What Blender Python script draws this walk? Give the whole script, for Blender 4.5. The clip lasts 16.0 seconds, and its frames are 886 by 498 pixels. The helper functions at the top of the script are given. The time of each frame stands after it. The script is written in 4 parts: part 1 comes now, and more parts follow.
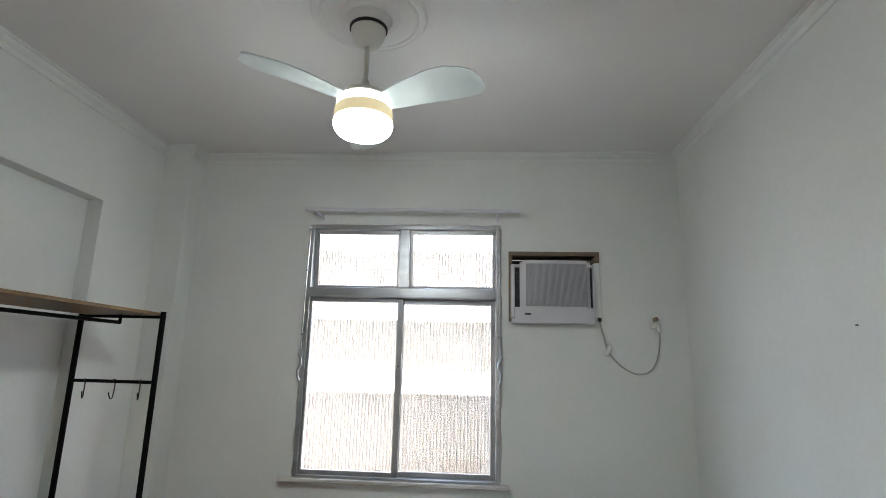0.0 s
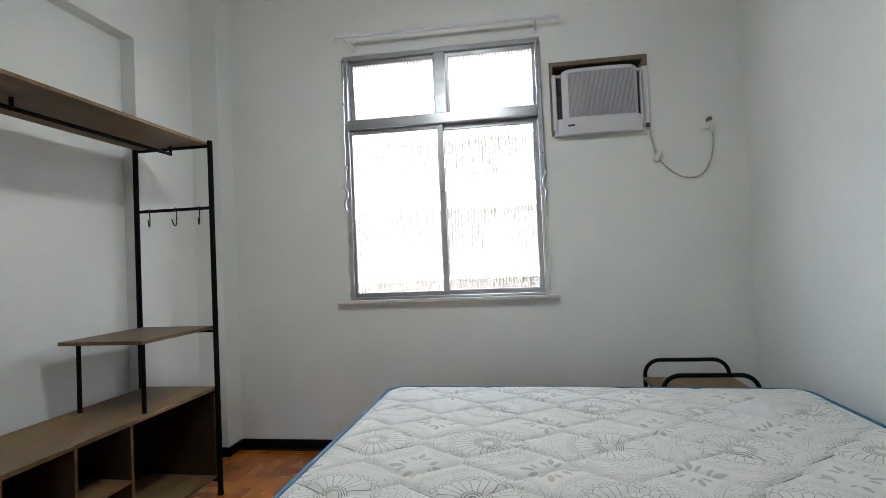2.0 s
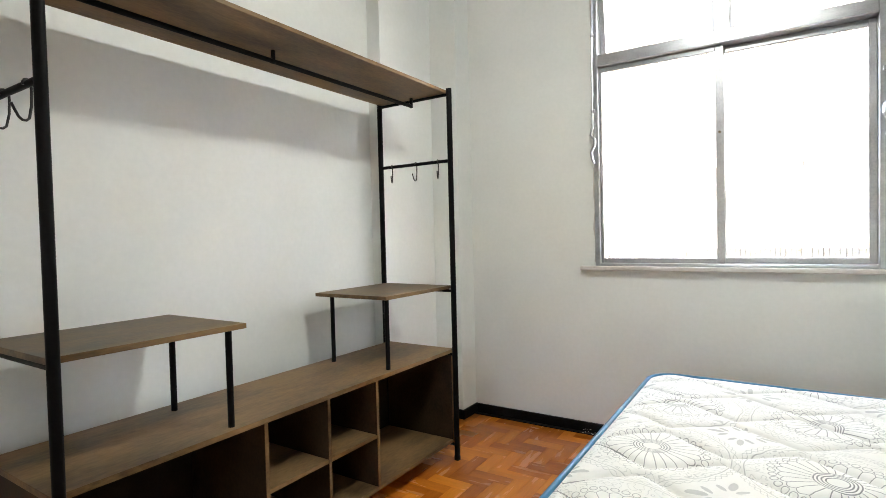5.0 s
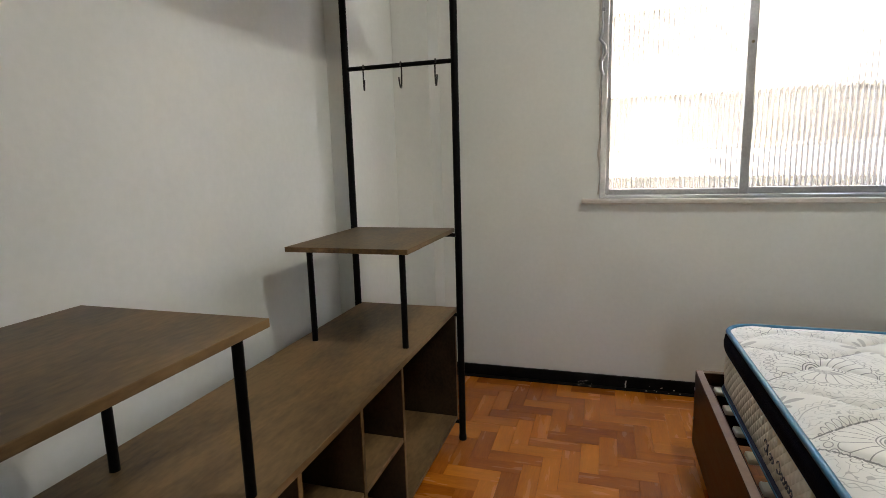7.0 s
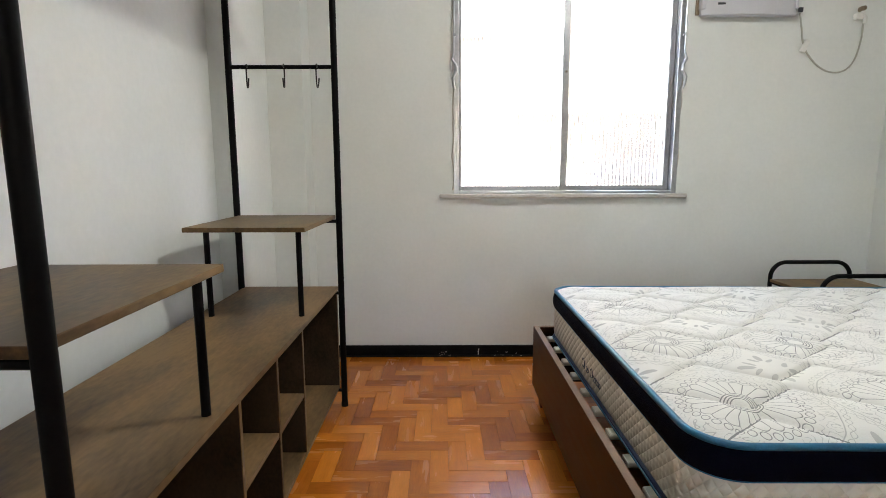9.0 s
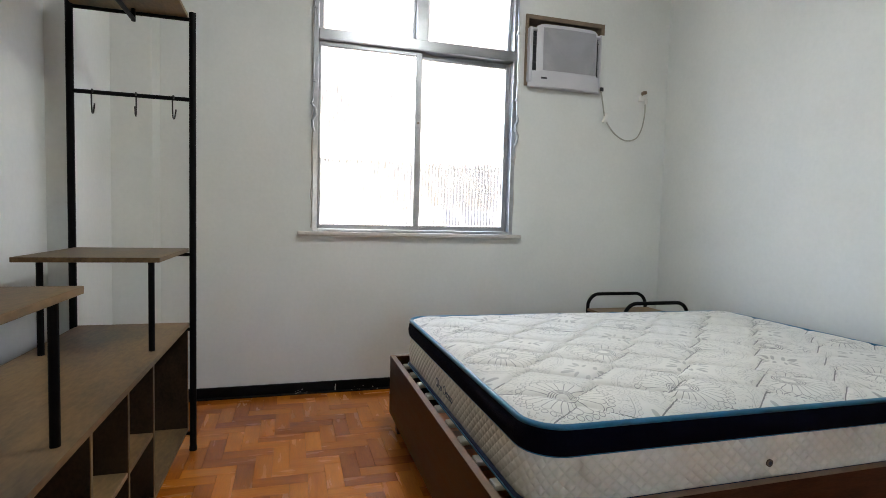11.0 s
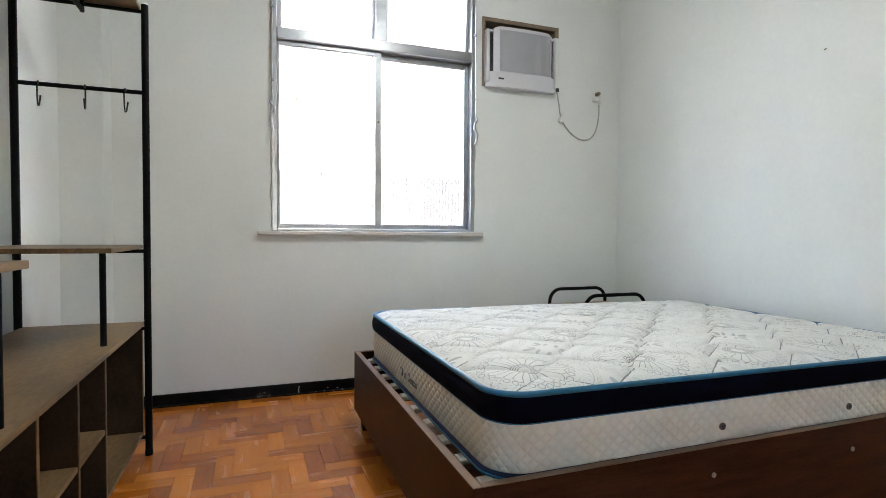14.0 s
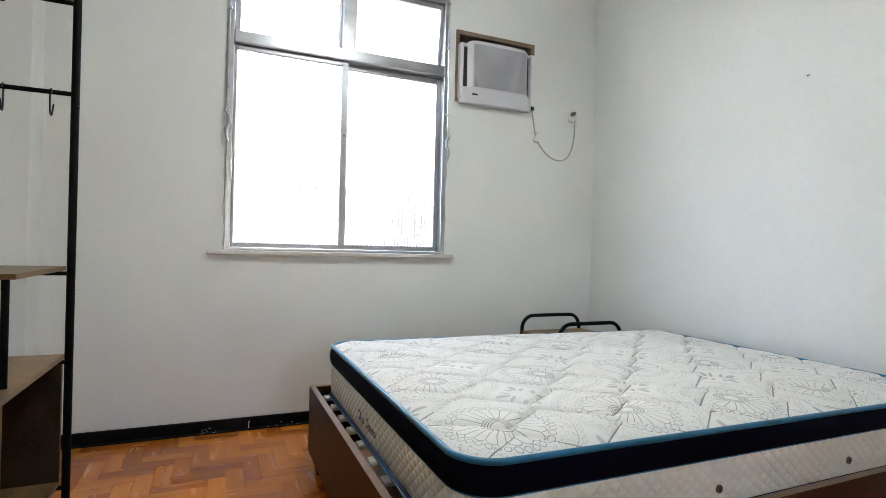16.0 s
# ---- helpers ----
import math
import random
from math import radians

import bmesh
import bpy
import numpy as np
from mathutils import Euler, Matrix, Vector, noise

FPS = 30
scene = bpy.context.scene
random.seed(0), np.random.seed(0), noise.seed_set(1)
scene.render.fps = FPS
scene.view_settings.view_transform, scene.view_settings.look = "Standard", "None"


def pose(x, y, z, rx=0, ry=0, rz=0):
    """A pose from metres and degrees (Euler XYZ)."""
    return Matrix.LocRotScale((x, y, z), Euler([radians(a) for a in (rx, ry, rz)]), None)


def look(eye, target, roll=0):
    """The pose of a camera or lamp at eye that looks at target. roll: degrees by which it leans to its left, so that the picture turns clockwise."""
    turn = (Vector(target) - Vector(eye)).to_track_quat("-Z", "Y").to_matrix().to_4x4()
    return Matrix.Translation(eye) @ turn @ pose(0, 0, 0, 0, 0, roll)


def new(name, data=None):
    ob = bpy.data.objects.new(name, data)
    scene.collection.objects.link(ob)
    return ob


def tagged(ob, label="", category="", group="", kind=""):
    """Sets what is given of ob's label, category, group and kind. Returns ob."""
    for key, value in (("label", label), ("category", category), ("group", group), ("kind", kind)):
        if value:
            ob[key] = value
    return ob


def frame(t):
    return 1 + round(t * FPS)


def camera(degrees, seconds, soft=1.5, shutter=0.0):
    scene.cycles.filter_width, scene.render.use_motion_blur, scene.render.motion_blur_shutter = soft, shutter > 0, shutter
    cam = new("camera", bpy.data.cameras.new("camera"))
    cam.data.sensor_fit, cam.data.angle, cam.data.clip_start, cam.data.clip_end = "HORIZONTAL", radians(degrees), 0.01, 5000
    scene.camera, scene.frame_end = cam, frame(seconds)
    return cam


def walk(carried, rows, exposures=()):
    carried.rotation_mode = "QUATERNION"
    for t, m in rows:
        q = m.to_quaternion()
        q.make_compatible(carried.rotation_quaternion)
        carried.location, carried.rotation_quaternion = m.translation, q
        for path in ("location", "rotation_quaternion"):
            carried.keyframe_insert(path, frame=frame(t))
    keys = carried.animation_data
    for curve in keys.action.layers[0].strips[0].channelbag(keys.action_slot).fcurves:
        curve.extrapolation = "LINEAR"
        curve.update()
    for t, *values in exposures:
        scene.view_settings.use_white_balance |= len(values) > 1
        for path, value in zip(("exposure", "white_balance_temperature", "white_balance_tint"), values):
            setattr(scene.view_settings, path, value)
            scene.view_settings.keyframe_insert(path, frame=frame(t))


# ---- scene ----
cam = camera(80.4, 16.0, soft=0.85)
PATH = [
    (0, (0.046, -0.033, 1.721), (-0.099, 1.917, 2.139), 1.4),
    (0.5, (0.012, 0.034, 1.542), (-0.228, 1.998, 1.835), 0.9),
    (1, (0.022, 0.056, 1.374), (-0.303, 2.024, 1.516), -1.4),
    (1.5, (0.036, 0.063, 1.264), (-0.293, 2.034, 1.342), -2.4),
    (2, (0.044, 0.052, 1.223), (-0.273, 2.026, 1.268), -2.4),
    (2.5, (0.059, 0.046, 1.196), (-0.262, 2.02, 1.227), -2.2),
    (3, (0.063, 0.046, 1.169), (-0.382, 1.996, 1.2), -1.9),
    (3.5, (0.065, 0.063, 1.169), (-0.641, 1.934, 1.211), -1.7),
    (4, (-0.016, 0.134, 1.179), (-0.87, 1.942, 1.222), -1.6),
    (4.5, (-0.147, 0.252, 1.186), (-1.112, 2.004, 1.225), -1.4),
    (5, (-0.227, 0.383, 1.182), (-1.311, 2.063, 1.13), -1.4),
    (5.2, (-0.259, 0.439, 1.18), (-1.341, 2.115, 1.037), -1.6),
    (7.5, (-1.214, 0.684, 1.182), (-1.589, 2.619, 0.84), -1.7),
    (8, (-1.195, 0.589, 1.176), (-1.378, 2.547, 0.814), -1.6),
    (10.3, (-1.273, 0.138, 1.048), (-0.99, 2.111, 0.887), 2.0),
    (10.5, (-1.285, 0.144, 1.06), (-0.913, 2.103, 0.908), 2.1),
    (11, (-1.261, 0.159, 1.079), (-0.702, 2.076, 0.963), 1.5),
    (11.5, (-1.218, 0.189, 1.078), (-0.527, 2.064, 0.978), 0.9),
    (12, (-1.181, 0.189, 1.091), (-0.449, 2.049, 1.005), -0.2),
    (12.5, (-1.198, 0.179, 1.081), (-0.454, 2.034, 0.999), -0.1),
    (13, (-1.218, 0.169, 1.076), (-0.49, 2.03, 1.0), 0.4),
    (13.5, (-1.235, 0.146, 1.04), (-0.537, 2.019, 0.967), 0.5),
    (14, (-1.253, 0.136, 0.976), (-0.567, 2.014, 0.915), 0.4),
    (14.5, (-1.263, 0.136, 0.968), (-0.581, 2.016, 0.927), 0.7),
    (15, (-1.288, 0.158, 0.981), (-0.581, 2.029, 0.962), 1.0),
    (15.5, (-1.261, 0.174, 0.999), (-0.508, 2.027, 0.99), 1.3),
    (16, (-1.171, 0.322, 1.021), (-0.379, 2.159, 1.019), 1.5),
]
EXPOSURES = [(0.0, 4.52, 7050, 15), (1.0, 4.56, 7100, 15), (1.5, 4.58, 7050, 15), (2.0, 4.82, 7050, 16), (2.5, 5.25, 7200, 16), (3.0, 5.35, 7200, 16), (3.5, 5.40, 7200, 16),
             (4.5, 5.56, 7350, 16), (5.0, 5.72, 7600, 16), (7.5, 4.82, 8150, 18), (8.0, 5.42, 8050, 18), (10.5, 5.20, 7250, 17), (11.0, 5.07, 7250, 17), (13.0, 5.18, 7200, 16),
             (13.5, 5.34, 7200, 16), (14.5, 5.38, 7200, 16), (16.0, 5.40, 7200, 17)]
walk(cam, [(t, look(eye, target, roll)) for t, eye, target, roll in PATH], EXPOSURES)

# ---- light ----
world = bpy.data.worlds.new("world")
scene.world = world
world.use_nodes = True
wn = world.node_tree.nodes
sky = wn.new("ShaderNodeTexSky")
sky.sky_type = "NISHITA"
sky.sun_disc = False
sky.sun_elevation, sky.sun_rotation = radians(40), radians(97)
sky.air_density, sky.dust_density = 1.0, 2.5
wn["Background"].inputs["Strength"].default_value = 0.15
world.node_tree.links.new(sky.outputs["Color"], wn["Background"].inputs["Color"])

sun = new("sun", bpy.data.lights.new("sun", "SUN"))
sun.data.energy, sun.data.angle, sun.data.color = 5.0, radians(0.5), (1.0, 0.96, 0.9)
sun.matrix_world = look((24, -3, 20), (0, 0, 0))

LAMP_POWER = 3.6      # radiance of the lit glass bowl of the ceiling fan


# ---- materials ----
def nodes_of(name):
    m = bpy.data.materials.new(name)
    m.use_nodes = True
    t = m.node_tree
    return m, t, t.nodes["Principled BSDF"]


def material(name, dark, light, rough=0.6, metal=0.0, scale=6.0, stretch=(1, 1, 1), fine=80.0, bump=0.1, dist=0.002,
             spread=(0.3, 0.7), rough_var=0.1, spec=0.5, vary=0.0, coat=0.0, grain=6.0, fine_mix=0.35):
    """Two tones mixed by a coarse and a fine noise, a little relief and uneven gloss."""
    m, t, b = nodes_of(name)
    n, l = t.nodes, t.links
    co = n.new("ShaderNodeTexCoord")
    mp = n.new("ShaderNodeMapping")
    mp.inputs["Scale"].default_value = stretch
    info = n.new("ShaderNodeObjectInfo")
    off = n.new("ShaderNodeVectorMath")
    off.operation = "MULTIPLY_ADD"
    l.new(info.outputs["Random"], off.inputs[0])
    off.inputs[1].default_value = (7.3, 5.1, 3.7) if vary else (0, 0, 0)
    l.new(co.outputs["Object"], off.inputs[2])
    l.new(off.outputs["Vector"], mp.inputs["Vector"])
    a = n.new("ShaderNodeTexNoise")
    a.inputs["Scale"].default_value, a.inputs["Detail"].default_value = scale, grain
    f = n.new("ShaderNodeTexNoise")
    f.inputs["Scale"].default_value, f.inputs["Detail"].default_value = fine, 3
    for q in (a, f):
        l.new(mp.outputs["Vector"], q.inputs["Vector"])
    mix = n.new("ShaderNodeMix")
    mix.inputs["Factor"].default_value = fine_mix
    l.new(a.outputs["Fac"], mix.inputs["A"])
    l.new(f.outputs["Fac"], mix.inputs["B"])
    val = mix.outputs["Result"]
    if vary:
        ad = n.new("ShaderNodeMath")
        ad.operation = "MULTIPLY_ADD"
        l.new(info.outputs["Random"], ad.inputs[0])
        ad.inputs[1].default_value = vary
        l.new(val, ad.inputs[2])
        sb = n.new("ShaderNodeMath")
        sb.operation = "SUBTRACT"
        l.new(ad.outputs[0], sb.inputs[0])
        sb.inputs[1].default_value = vary / 2
        val = sb.outputs[0]
    r = n.new("ShaderNodeValToRGB")
    r.color_ramp.elements[0].position, r.color_ramp.elements[1].position = spread
    r.color_ramp.elements[0].color, r.color_ramp.elements[1].color = (*dark, 1), (*light, 1)
    l.new(val, r.inputs["Fac"])
    l.new(r.outputs["Color"], b.inputs["Base Color"])
    ro = n.new("ShaderNodeMapRange")
    ro.inputs["To Min"].default_value, ro.inputs["To Max"].default_value = rough - rough_var, min(1, rough + rough_var)
    l.new(a.outputs["Fac"], ro.inputs["Value"])
    l.new(ro.outputs["Result"], b.inputs["Roughness"])
    bp = n.new("ShaderNodeBump")
    bp.inputs["Strength"].default_value, bp.inputs["Distance"].default_value = bump, dist
    l.new(f.outputs["Fac"], bp.inputs["Height"])
    l.new(bp.outputs["Normal"], b.inputs["Normal"])
    b.inputs["Metallic"].default_value = metal
    b.inputs["Specular IOR Level"].default_value = spec
    b.inputs["Coat Weight"].default_value = coat
    return m


PAINT = material("wall_paint", (0.70, 0.72, 0.70), (0.78, 0.79, 0.77), 0.55, scale=2.2, fine=45, bump=0.16, dist=0.004, spec=0.35)
CEILING_PAINT = material("ceiling_paint", (0.74, 0.73, 0.72), (0.80, 0.79, 0.78), 0.7, scale=1.5, fine=60, bump=0.15, dist=0.003, spec=0.3)
BLACK_BASE = material("baseboard_paint", (0.003, 0.003, 0.0035), (0.010, 0.009, 0.009), 0.42, scale=9, fine=90, bump=0.3, dist=0.003, spec=0.06)
PARQUET = material("parquet", (0.240, 0.048, 0.0046), (0.78, 0.250, 0.029), 0.25, scale=3, stretch=(1, 7, 1), fine=26, bump=0.12,
                   dist=0.001, vary=0.6, spread=(0.05, 1.0), rough_var=0.1, coat=0.2, spec=0.4)
PARQUET_FAR = material("parquet_rest", (0.31, 0.078, 0.009), (0.50, 0.158, 0.021), 0.36, scale=12, fine=60, bump=0.12, dist=0.001)


def tint_blocks(m, low, high):
    """Each loose block of one mesh takes a shade of its own."""
    n, l = m.node_tree.nodes, m.node_tree.links
    socket = n["Principled BSDF"].inputs["Base Color"]
    base = socket.links[0].from_socket
    geo = n.new("ShaderNodeNewGeometry")
    rng = n.new("ShaderNodeMapRange")
    rng.inputs["To Min"].default_value, rng.inputs["To Max"].default_value = low, high
    l.new(geo.outputs["Random Per Island"], rng.inputs["Value"])
    hs = n.new("ShaderNodeHueSaturation")
    l.new(rng.outputs["Result"], hs.inputs["Value"])
    l.new(base, hs.inputs["Color"])
    l.new(hs.outputs["Color"], socket)


tint_blocks(PARQUET_FAR, 0.6, 1.4)
JOINT = material("parquet_joint", (0.20, 0.062, 0.012), (0.27, 0.090, 0.018), 0.7, scale=20)
LAMINATE = material("oak_laminate", (0.050, 0.0275, 0.0120), (0.240, 0.142, 0.063), 0.40, scale=1.7, stretch=(3.2, 1.0, 3.2), fine=30,
                    bump=0.15, dist=0.001, vary=0.12, spread=(0.35, 0.64), spec=0.22, grain=3.5, fine_mix=0.24)
# Darker copy of the laminate: shade on the upright boards put into the colour.
SHADED_LAMINATE = material("shaded_oak_laminate", (0.015, 0.0080, 0.0038), (0.058, 0.033, 0.0160), 0.55, scale=1.9, stretch=(3.2, 1.0, 2.2), fine=34,
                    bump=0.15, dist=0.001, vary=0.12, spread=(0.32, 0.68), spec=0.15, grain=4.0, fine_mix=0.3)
HARDBOARD = material("dark_hardboard", (0.012, 0.009, 0.007), (0.026, 0.020, 0.015), 0.7, scale=8, fine=120, spec=0.1)
BLACK_STEEL = material("black_steel", (0.002, 0.002, 0.0024), (0.005, 0.0048, 0.005), 0.5, scale=14, fine=160, bump=0.08, dist=0.001, spec=0.08)
WIRE = material("hook_wire", (0.02, 0.02, 0.02), (0.05, 0.05, 0.05), 0.4, metal=0.6, scale=20)
WALNUT = material("dark_walnut_board", (0.028, 0.0095, 0.0040), (0.080, 0.0300, 0.0132), 0.42, scale=4, stretch=(1.2, 1.2, 9), fine=40, bump=0.1, dist=0.001, spec=0.09)
WALNUT_EDGE = material("walnut_edge_band", (0.17, 0.105, 0.066), (0.27, 0.172, 0.112), 0.5, scale=9, fine=60)
SLAT_WOOD = material("pale_pine", (0.50, 0.34, 0.19), (0.66, 0.48, 0.30), 0.6, scale=8, stretch=(1, 8, 8), fine=60)
CAP_WHITE = material("white_plastic", (0.70, 0.69, 0.66), (0.80, 0.79, 0.76), 0.4, scale=10, fine=90, bump=0.05)
CAP_CREAM = material("cream_plastic", (0.66, 0.58, 0.44), (0.78, 0.71, 0.57), 0.45, scale=10, fine=90, bump=0.05)
ALU = material("anodised_aluminium", (0.31, 0.325, 0.345), (0.53, 0.545, 0.565), 0.32, metal=0.85, scale=6, stretch=(1, 1, 3), fine=120, bump=0.06, dist=0.001)
ALU_DARK = material("aluminium_sash_rail", (0.25, 0.258, 0.275), (0.43, 0.44, 0.46), 0.4, metal=0.8, scale=7, fine=120, bump=0.06, dist=0.001)
STONE = material("sill_stone", (0.42, 0.37, 0.34), (0.68, 0.63, 0.60), 0.35, scale=7, stretch=(1, 3, 3), fine=50, bump=0.1)
HOLE_WOOD = material("raw_hole_frame_wood", (0.135, 0.096, 0.064), (0.25, 0.185, 0.128), 0.7, scale=9, stretch=(2, 2, 8), fine=60, bump=0.3)
AC_PLASTIC = material("ac_plastic", (0.56, 0.555, 0.59), (0.64, 0.635, 0.665), 0.42, scale=5, fine=120, bump=0.04)
AC_GRILLE = material("ac_grille_plastic", (0.30, 0.30, 0.325), (0.36, 0.36, 0.385), 0.5, scale=6)
AC_BARS = material("ac_grille_bars", (0.42, 0.42, 0.45), (0.49, 0.49, 0.515), 0.45, scale=6)
LOUVRE = material("ac_louvre_plastic", (0.03, 0.034, 0.042), (0.06, 0.064, 0.075), 0.45, scale=9)
DARK_GAP = material("dark_plastic", (0.015, 0.016, 0.02), (0.04, 0.042, 0.05), 0.6, scale=12)
CORD = material("grey_cord", (0.36, 0.36, 0.31), (0.50, 0.49, 0.43), 0.5, scale=14)
FAN_WHITE = material("fan_white_plastic", (0.70, 0.68, 0.62), (0.80, 0.78, 0.72), 0.35, scale=6, fine=100, bump=0.04)
FAN_BAND = material("fan_cream_band", (0.66, 0.58, 0.36), (0.76, 0.68, 0.44), 0.4, scale=8)
band = FAN_BAND.node_tree.nodes["Principled BSDF"]      # faint glow of its own, in place of lamp light coming through
band.inputs["Emission Color"].default_value, band.inputs["Emission Strength"].default_value = (1.0, 0.9, 0.56, 1), 0.024
RAIL_WHITE = material("curtain_rail_paint", (0.58, 0.57, 0.62), (0.70, 0.69, 0.73), 0.45, scale=9)
NAVY = material("navy_knit", (0.0014, 0.002, 0.006), (0.0038, 0.005, 0.014), 0.85, scale=14, fine=300, bump=0.6, dist=0.003, spec=0.05)
NAVY_BLUE = material("navy_blue_tape", (0.004, 0.014, 0.045), (0.009, 0.030, 0.085), 0.7, scale=20, fine=260, bump=0.4)
PIPING = material("blue_piping", (0.003, 0.108, 0.205), (0.008, 0.180, 0.320), 0.42, scale=30, fine=250, bump=0.3)
CHIP = material("plaster_chips", (0.6, 0.58, 0.54), (0.78, 0.76, 0.72), 0.9, scale=30)
BRONZE = material("dull_bronze", (0.10, 0.075, 0.05), (0.19, 0.15, 0.10), 0.45, metal=0.5, scale=30)
INK = material("grey_ink", (0.10, 0.11, 0.13), (0.18, 0.19, 0.21), 0.8, scale=30)
FACADE = material("facade_render", (0.46, 0.42, 0.35), (0.56, 0.515, 0.435), 0.85, scale=0.8, fine=9, bump=0.2, dist=0.02)
FACADE_TRIM = material("facade_trim", (0.10, 0.088, 0.07), (0.15, 0.132, 0.108), 0.8, scale=1.2)
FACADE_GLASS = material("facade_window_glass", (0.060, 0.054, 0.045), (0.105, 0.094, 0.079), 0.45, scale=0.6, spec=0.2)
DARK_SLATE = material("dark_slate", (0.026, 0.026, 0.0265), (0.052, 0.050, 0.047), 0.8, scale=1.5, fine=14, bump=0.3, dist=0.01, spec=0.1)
# Darker copy of the facade glass, with balcony shade put into its colour.
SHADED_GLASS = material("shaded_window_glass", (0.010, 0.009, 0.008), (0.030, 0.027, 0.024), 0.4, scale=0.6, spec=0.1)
ASPHALT = material("asphalt", (0.04, 0.04, 0.042), (0.065, 0.064, 0.062), 0.9, scale=0.7, fine=12, bump=0.3, dist=0.01)


def glowing_glass(name, power):
    m, t, b = nodes_of(name)
    b.inputs["Base Color"].default_value = (0.85, 0.87, 0.87, 1)
    b.inputs["Roughness"].default_value = 0.3
    b.inputs["Emission Color"].default_value = (0.82, 0.96, 1.0, 1)
    b.inputs["Emission Strength"].default_value = power
    return m


def clear_glass():
    m, t, b = nodes_of("ribbed_glass")
    b.inputs["Base Color"].default_value = (0.97, 0.98, 0.98, 1)
    b.inputs["Roughness"].default_value = 0.0
    b.inputs["Transmission Weight"].default_value = 1.0
    b.inputs["IOR"].default_value = 1.46
    return m


def blade_plastic():
    m, t, b = nodes_of("fan_blade_plastic")
    b.inputs["Base Color"].default_value = (0.68, 0.735, 0.735, 1)
    b.inputs["Roughness"].default_value = 0.35
    b.inputs["IOR"].default_value = 1.25
    b.inputs["Transmission Weight"].default_value = 0.72
    return m


def side_knit():
    """Off-white knit quilted in small lozenges."""
    m, t, b = nodes_of("white_knit_side")
    n, l = t.nodes, t.links
    co = n.new("ShaderNodeTexCoord")
    sp = n.new("ShaderNodeSeparateXYZ")
    l.new(co.outputs["Object"], sp.inputs[0])
    s = n.new("ShaderNodeMath"); s.operation = "SUBTRACT"
    l.new(sp.outputs["X"], s.inputs[0]); l.new(sp.outputs["Y"], s.inputs[1])
    waves = []
    for sign in (1, -1):
        a = n.new("ShaderNodeMath"); a.operation = "MULTIPLY_ADD"
        l.new(sp.outputs["Z"], a.inputs[0]); a.inputs[1].default_value = 1.15 * sign; l.new(s.outputs[0], a.inputs[2])
        k = n.new("ShaderNodeMath"); k.operation = "MULTIPLY"; l.new(a.outputs[0], k.inputs[0]); k.inputs[1].default_value = math.pi / 0.038
        w = n.new("ShaderNodeMath"); w.operation = "SINE"; l.new(k.outputs[0], w.inputs[0])
        q = n.new("ShaderNodeMath"); q.operation = "ABSOLUTE"; l.new(w.outputs[0], q.inputs[0])
        waves.append(q)
    p = n.new("ShaderNodeMath"); p.operation = "MULTIPLY"
    l.new(waves[0].outputs[0], p.inputs[0]); l.new(waves[1].outputs[0], p.inputs[1])
    pw = n.new("ShaderNodeMath"); pw.operation = "POWER"; l.new(p.outputs[0], pw.inputs[0]); pw.inputs[1].default_value = 0.75
    bp = n.new("ShaderNodeBump"); bp.inputs["Strength"].default_value = 0.52; bp.inputs["Distance"].default_value = 0.009
    l.new(pw.outputs[0], bp.inputs["Height"])
    l.new(bp.outputs["Normal"], b.inputs["Normal"])
    no = n.new("ShaderNodeTexNoise"); no.inputs["Scale"].default_value = 6
    l.new(co.outputs["Object"], no.inputs["Vector"])
    r = n.new("ShaderNodeValToRGB")
    r.color_ramp.elements[0].color, r.color_ramp.elements[1].color = (0.74, 0.68, 0.56, 1), (0.84, 0.785, 0.665, 1)
    l.new(no.outputs["Fac"], r.inputs["Fac"])
    l.new(r.outputs["Color"], b.inputs["Base Color"])
    b.inputs["Roughness"].default_value = 0.9
    b.inputs["Specular IOR Level"].default_value = 0.2
    return m


MED_X, MED_Y = 0.405, 0.424      # spacing of the printed medallions
MED_X0, MED_Y0 = -0.525, 1.446   # one of them, in the room
QUILT_X, QUILT_Y, QUILT_A = 0.326, 0.316, 0.058     # zigzag quilting seams: length of a wave, spacing of every second seam, half height
QUILT_X0, QUILT_Y0 = -0.512, 1.490


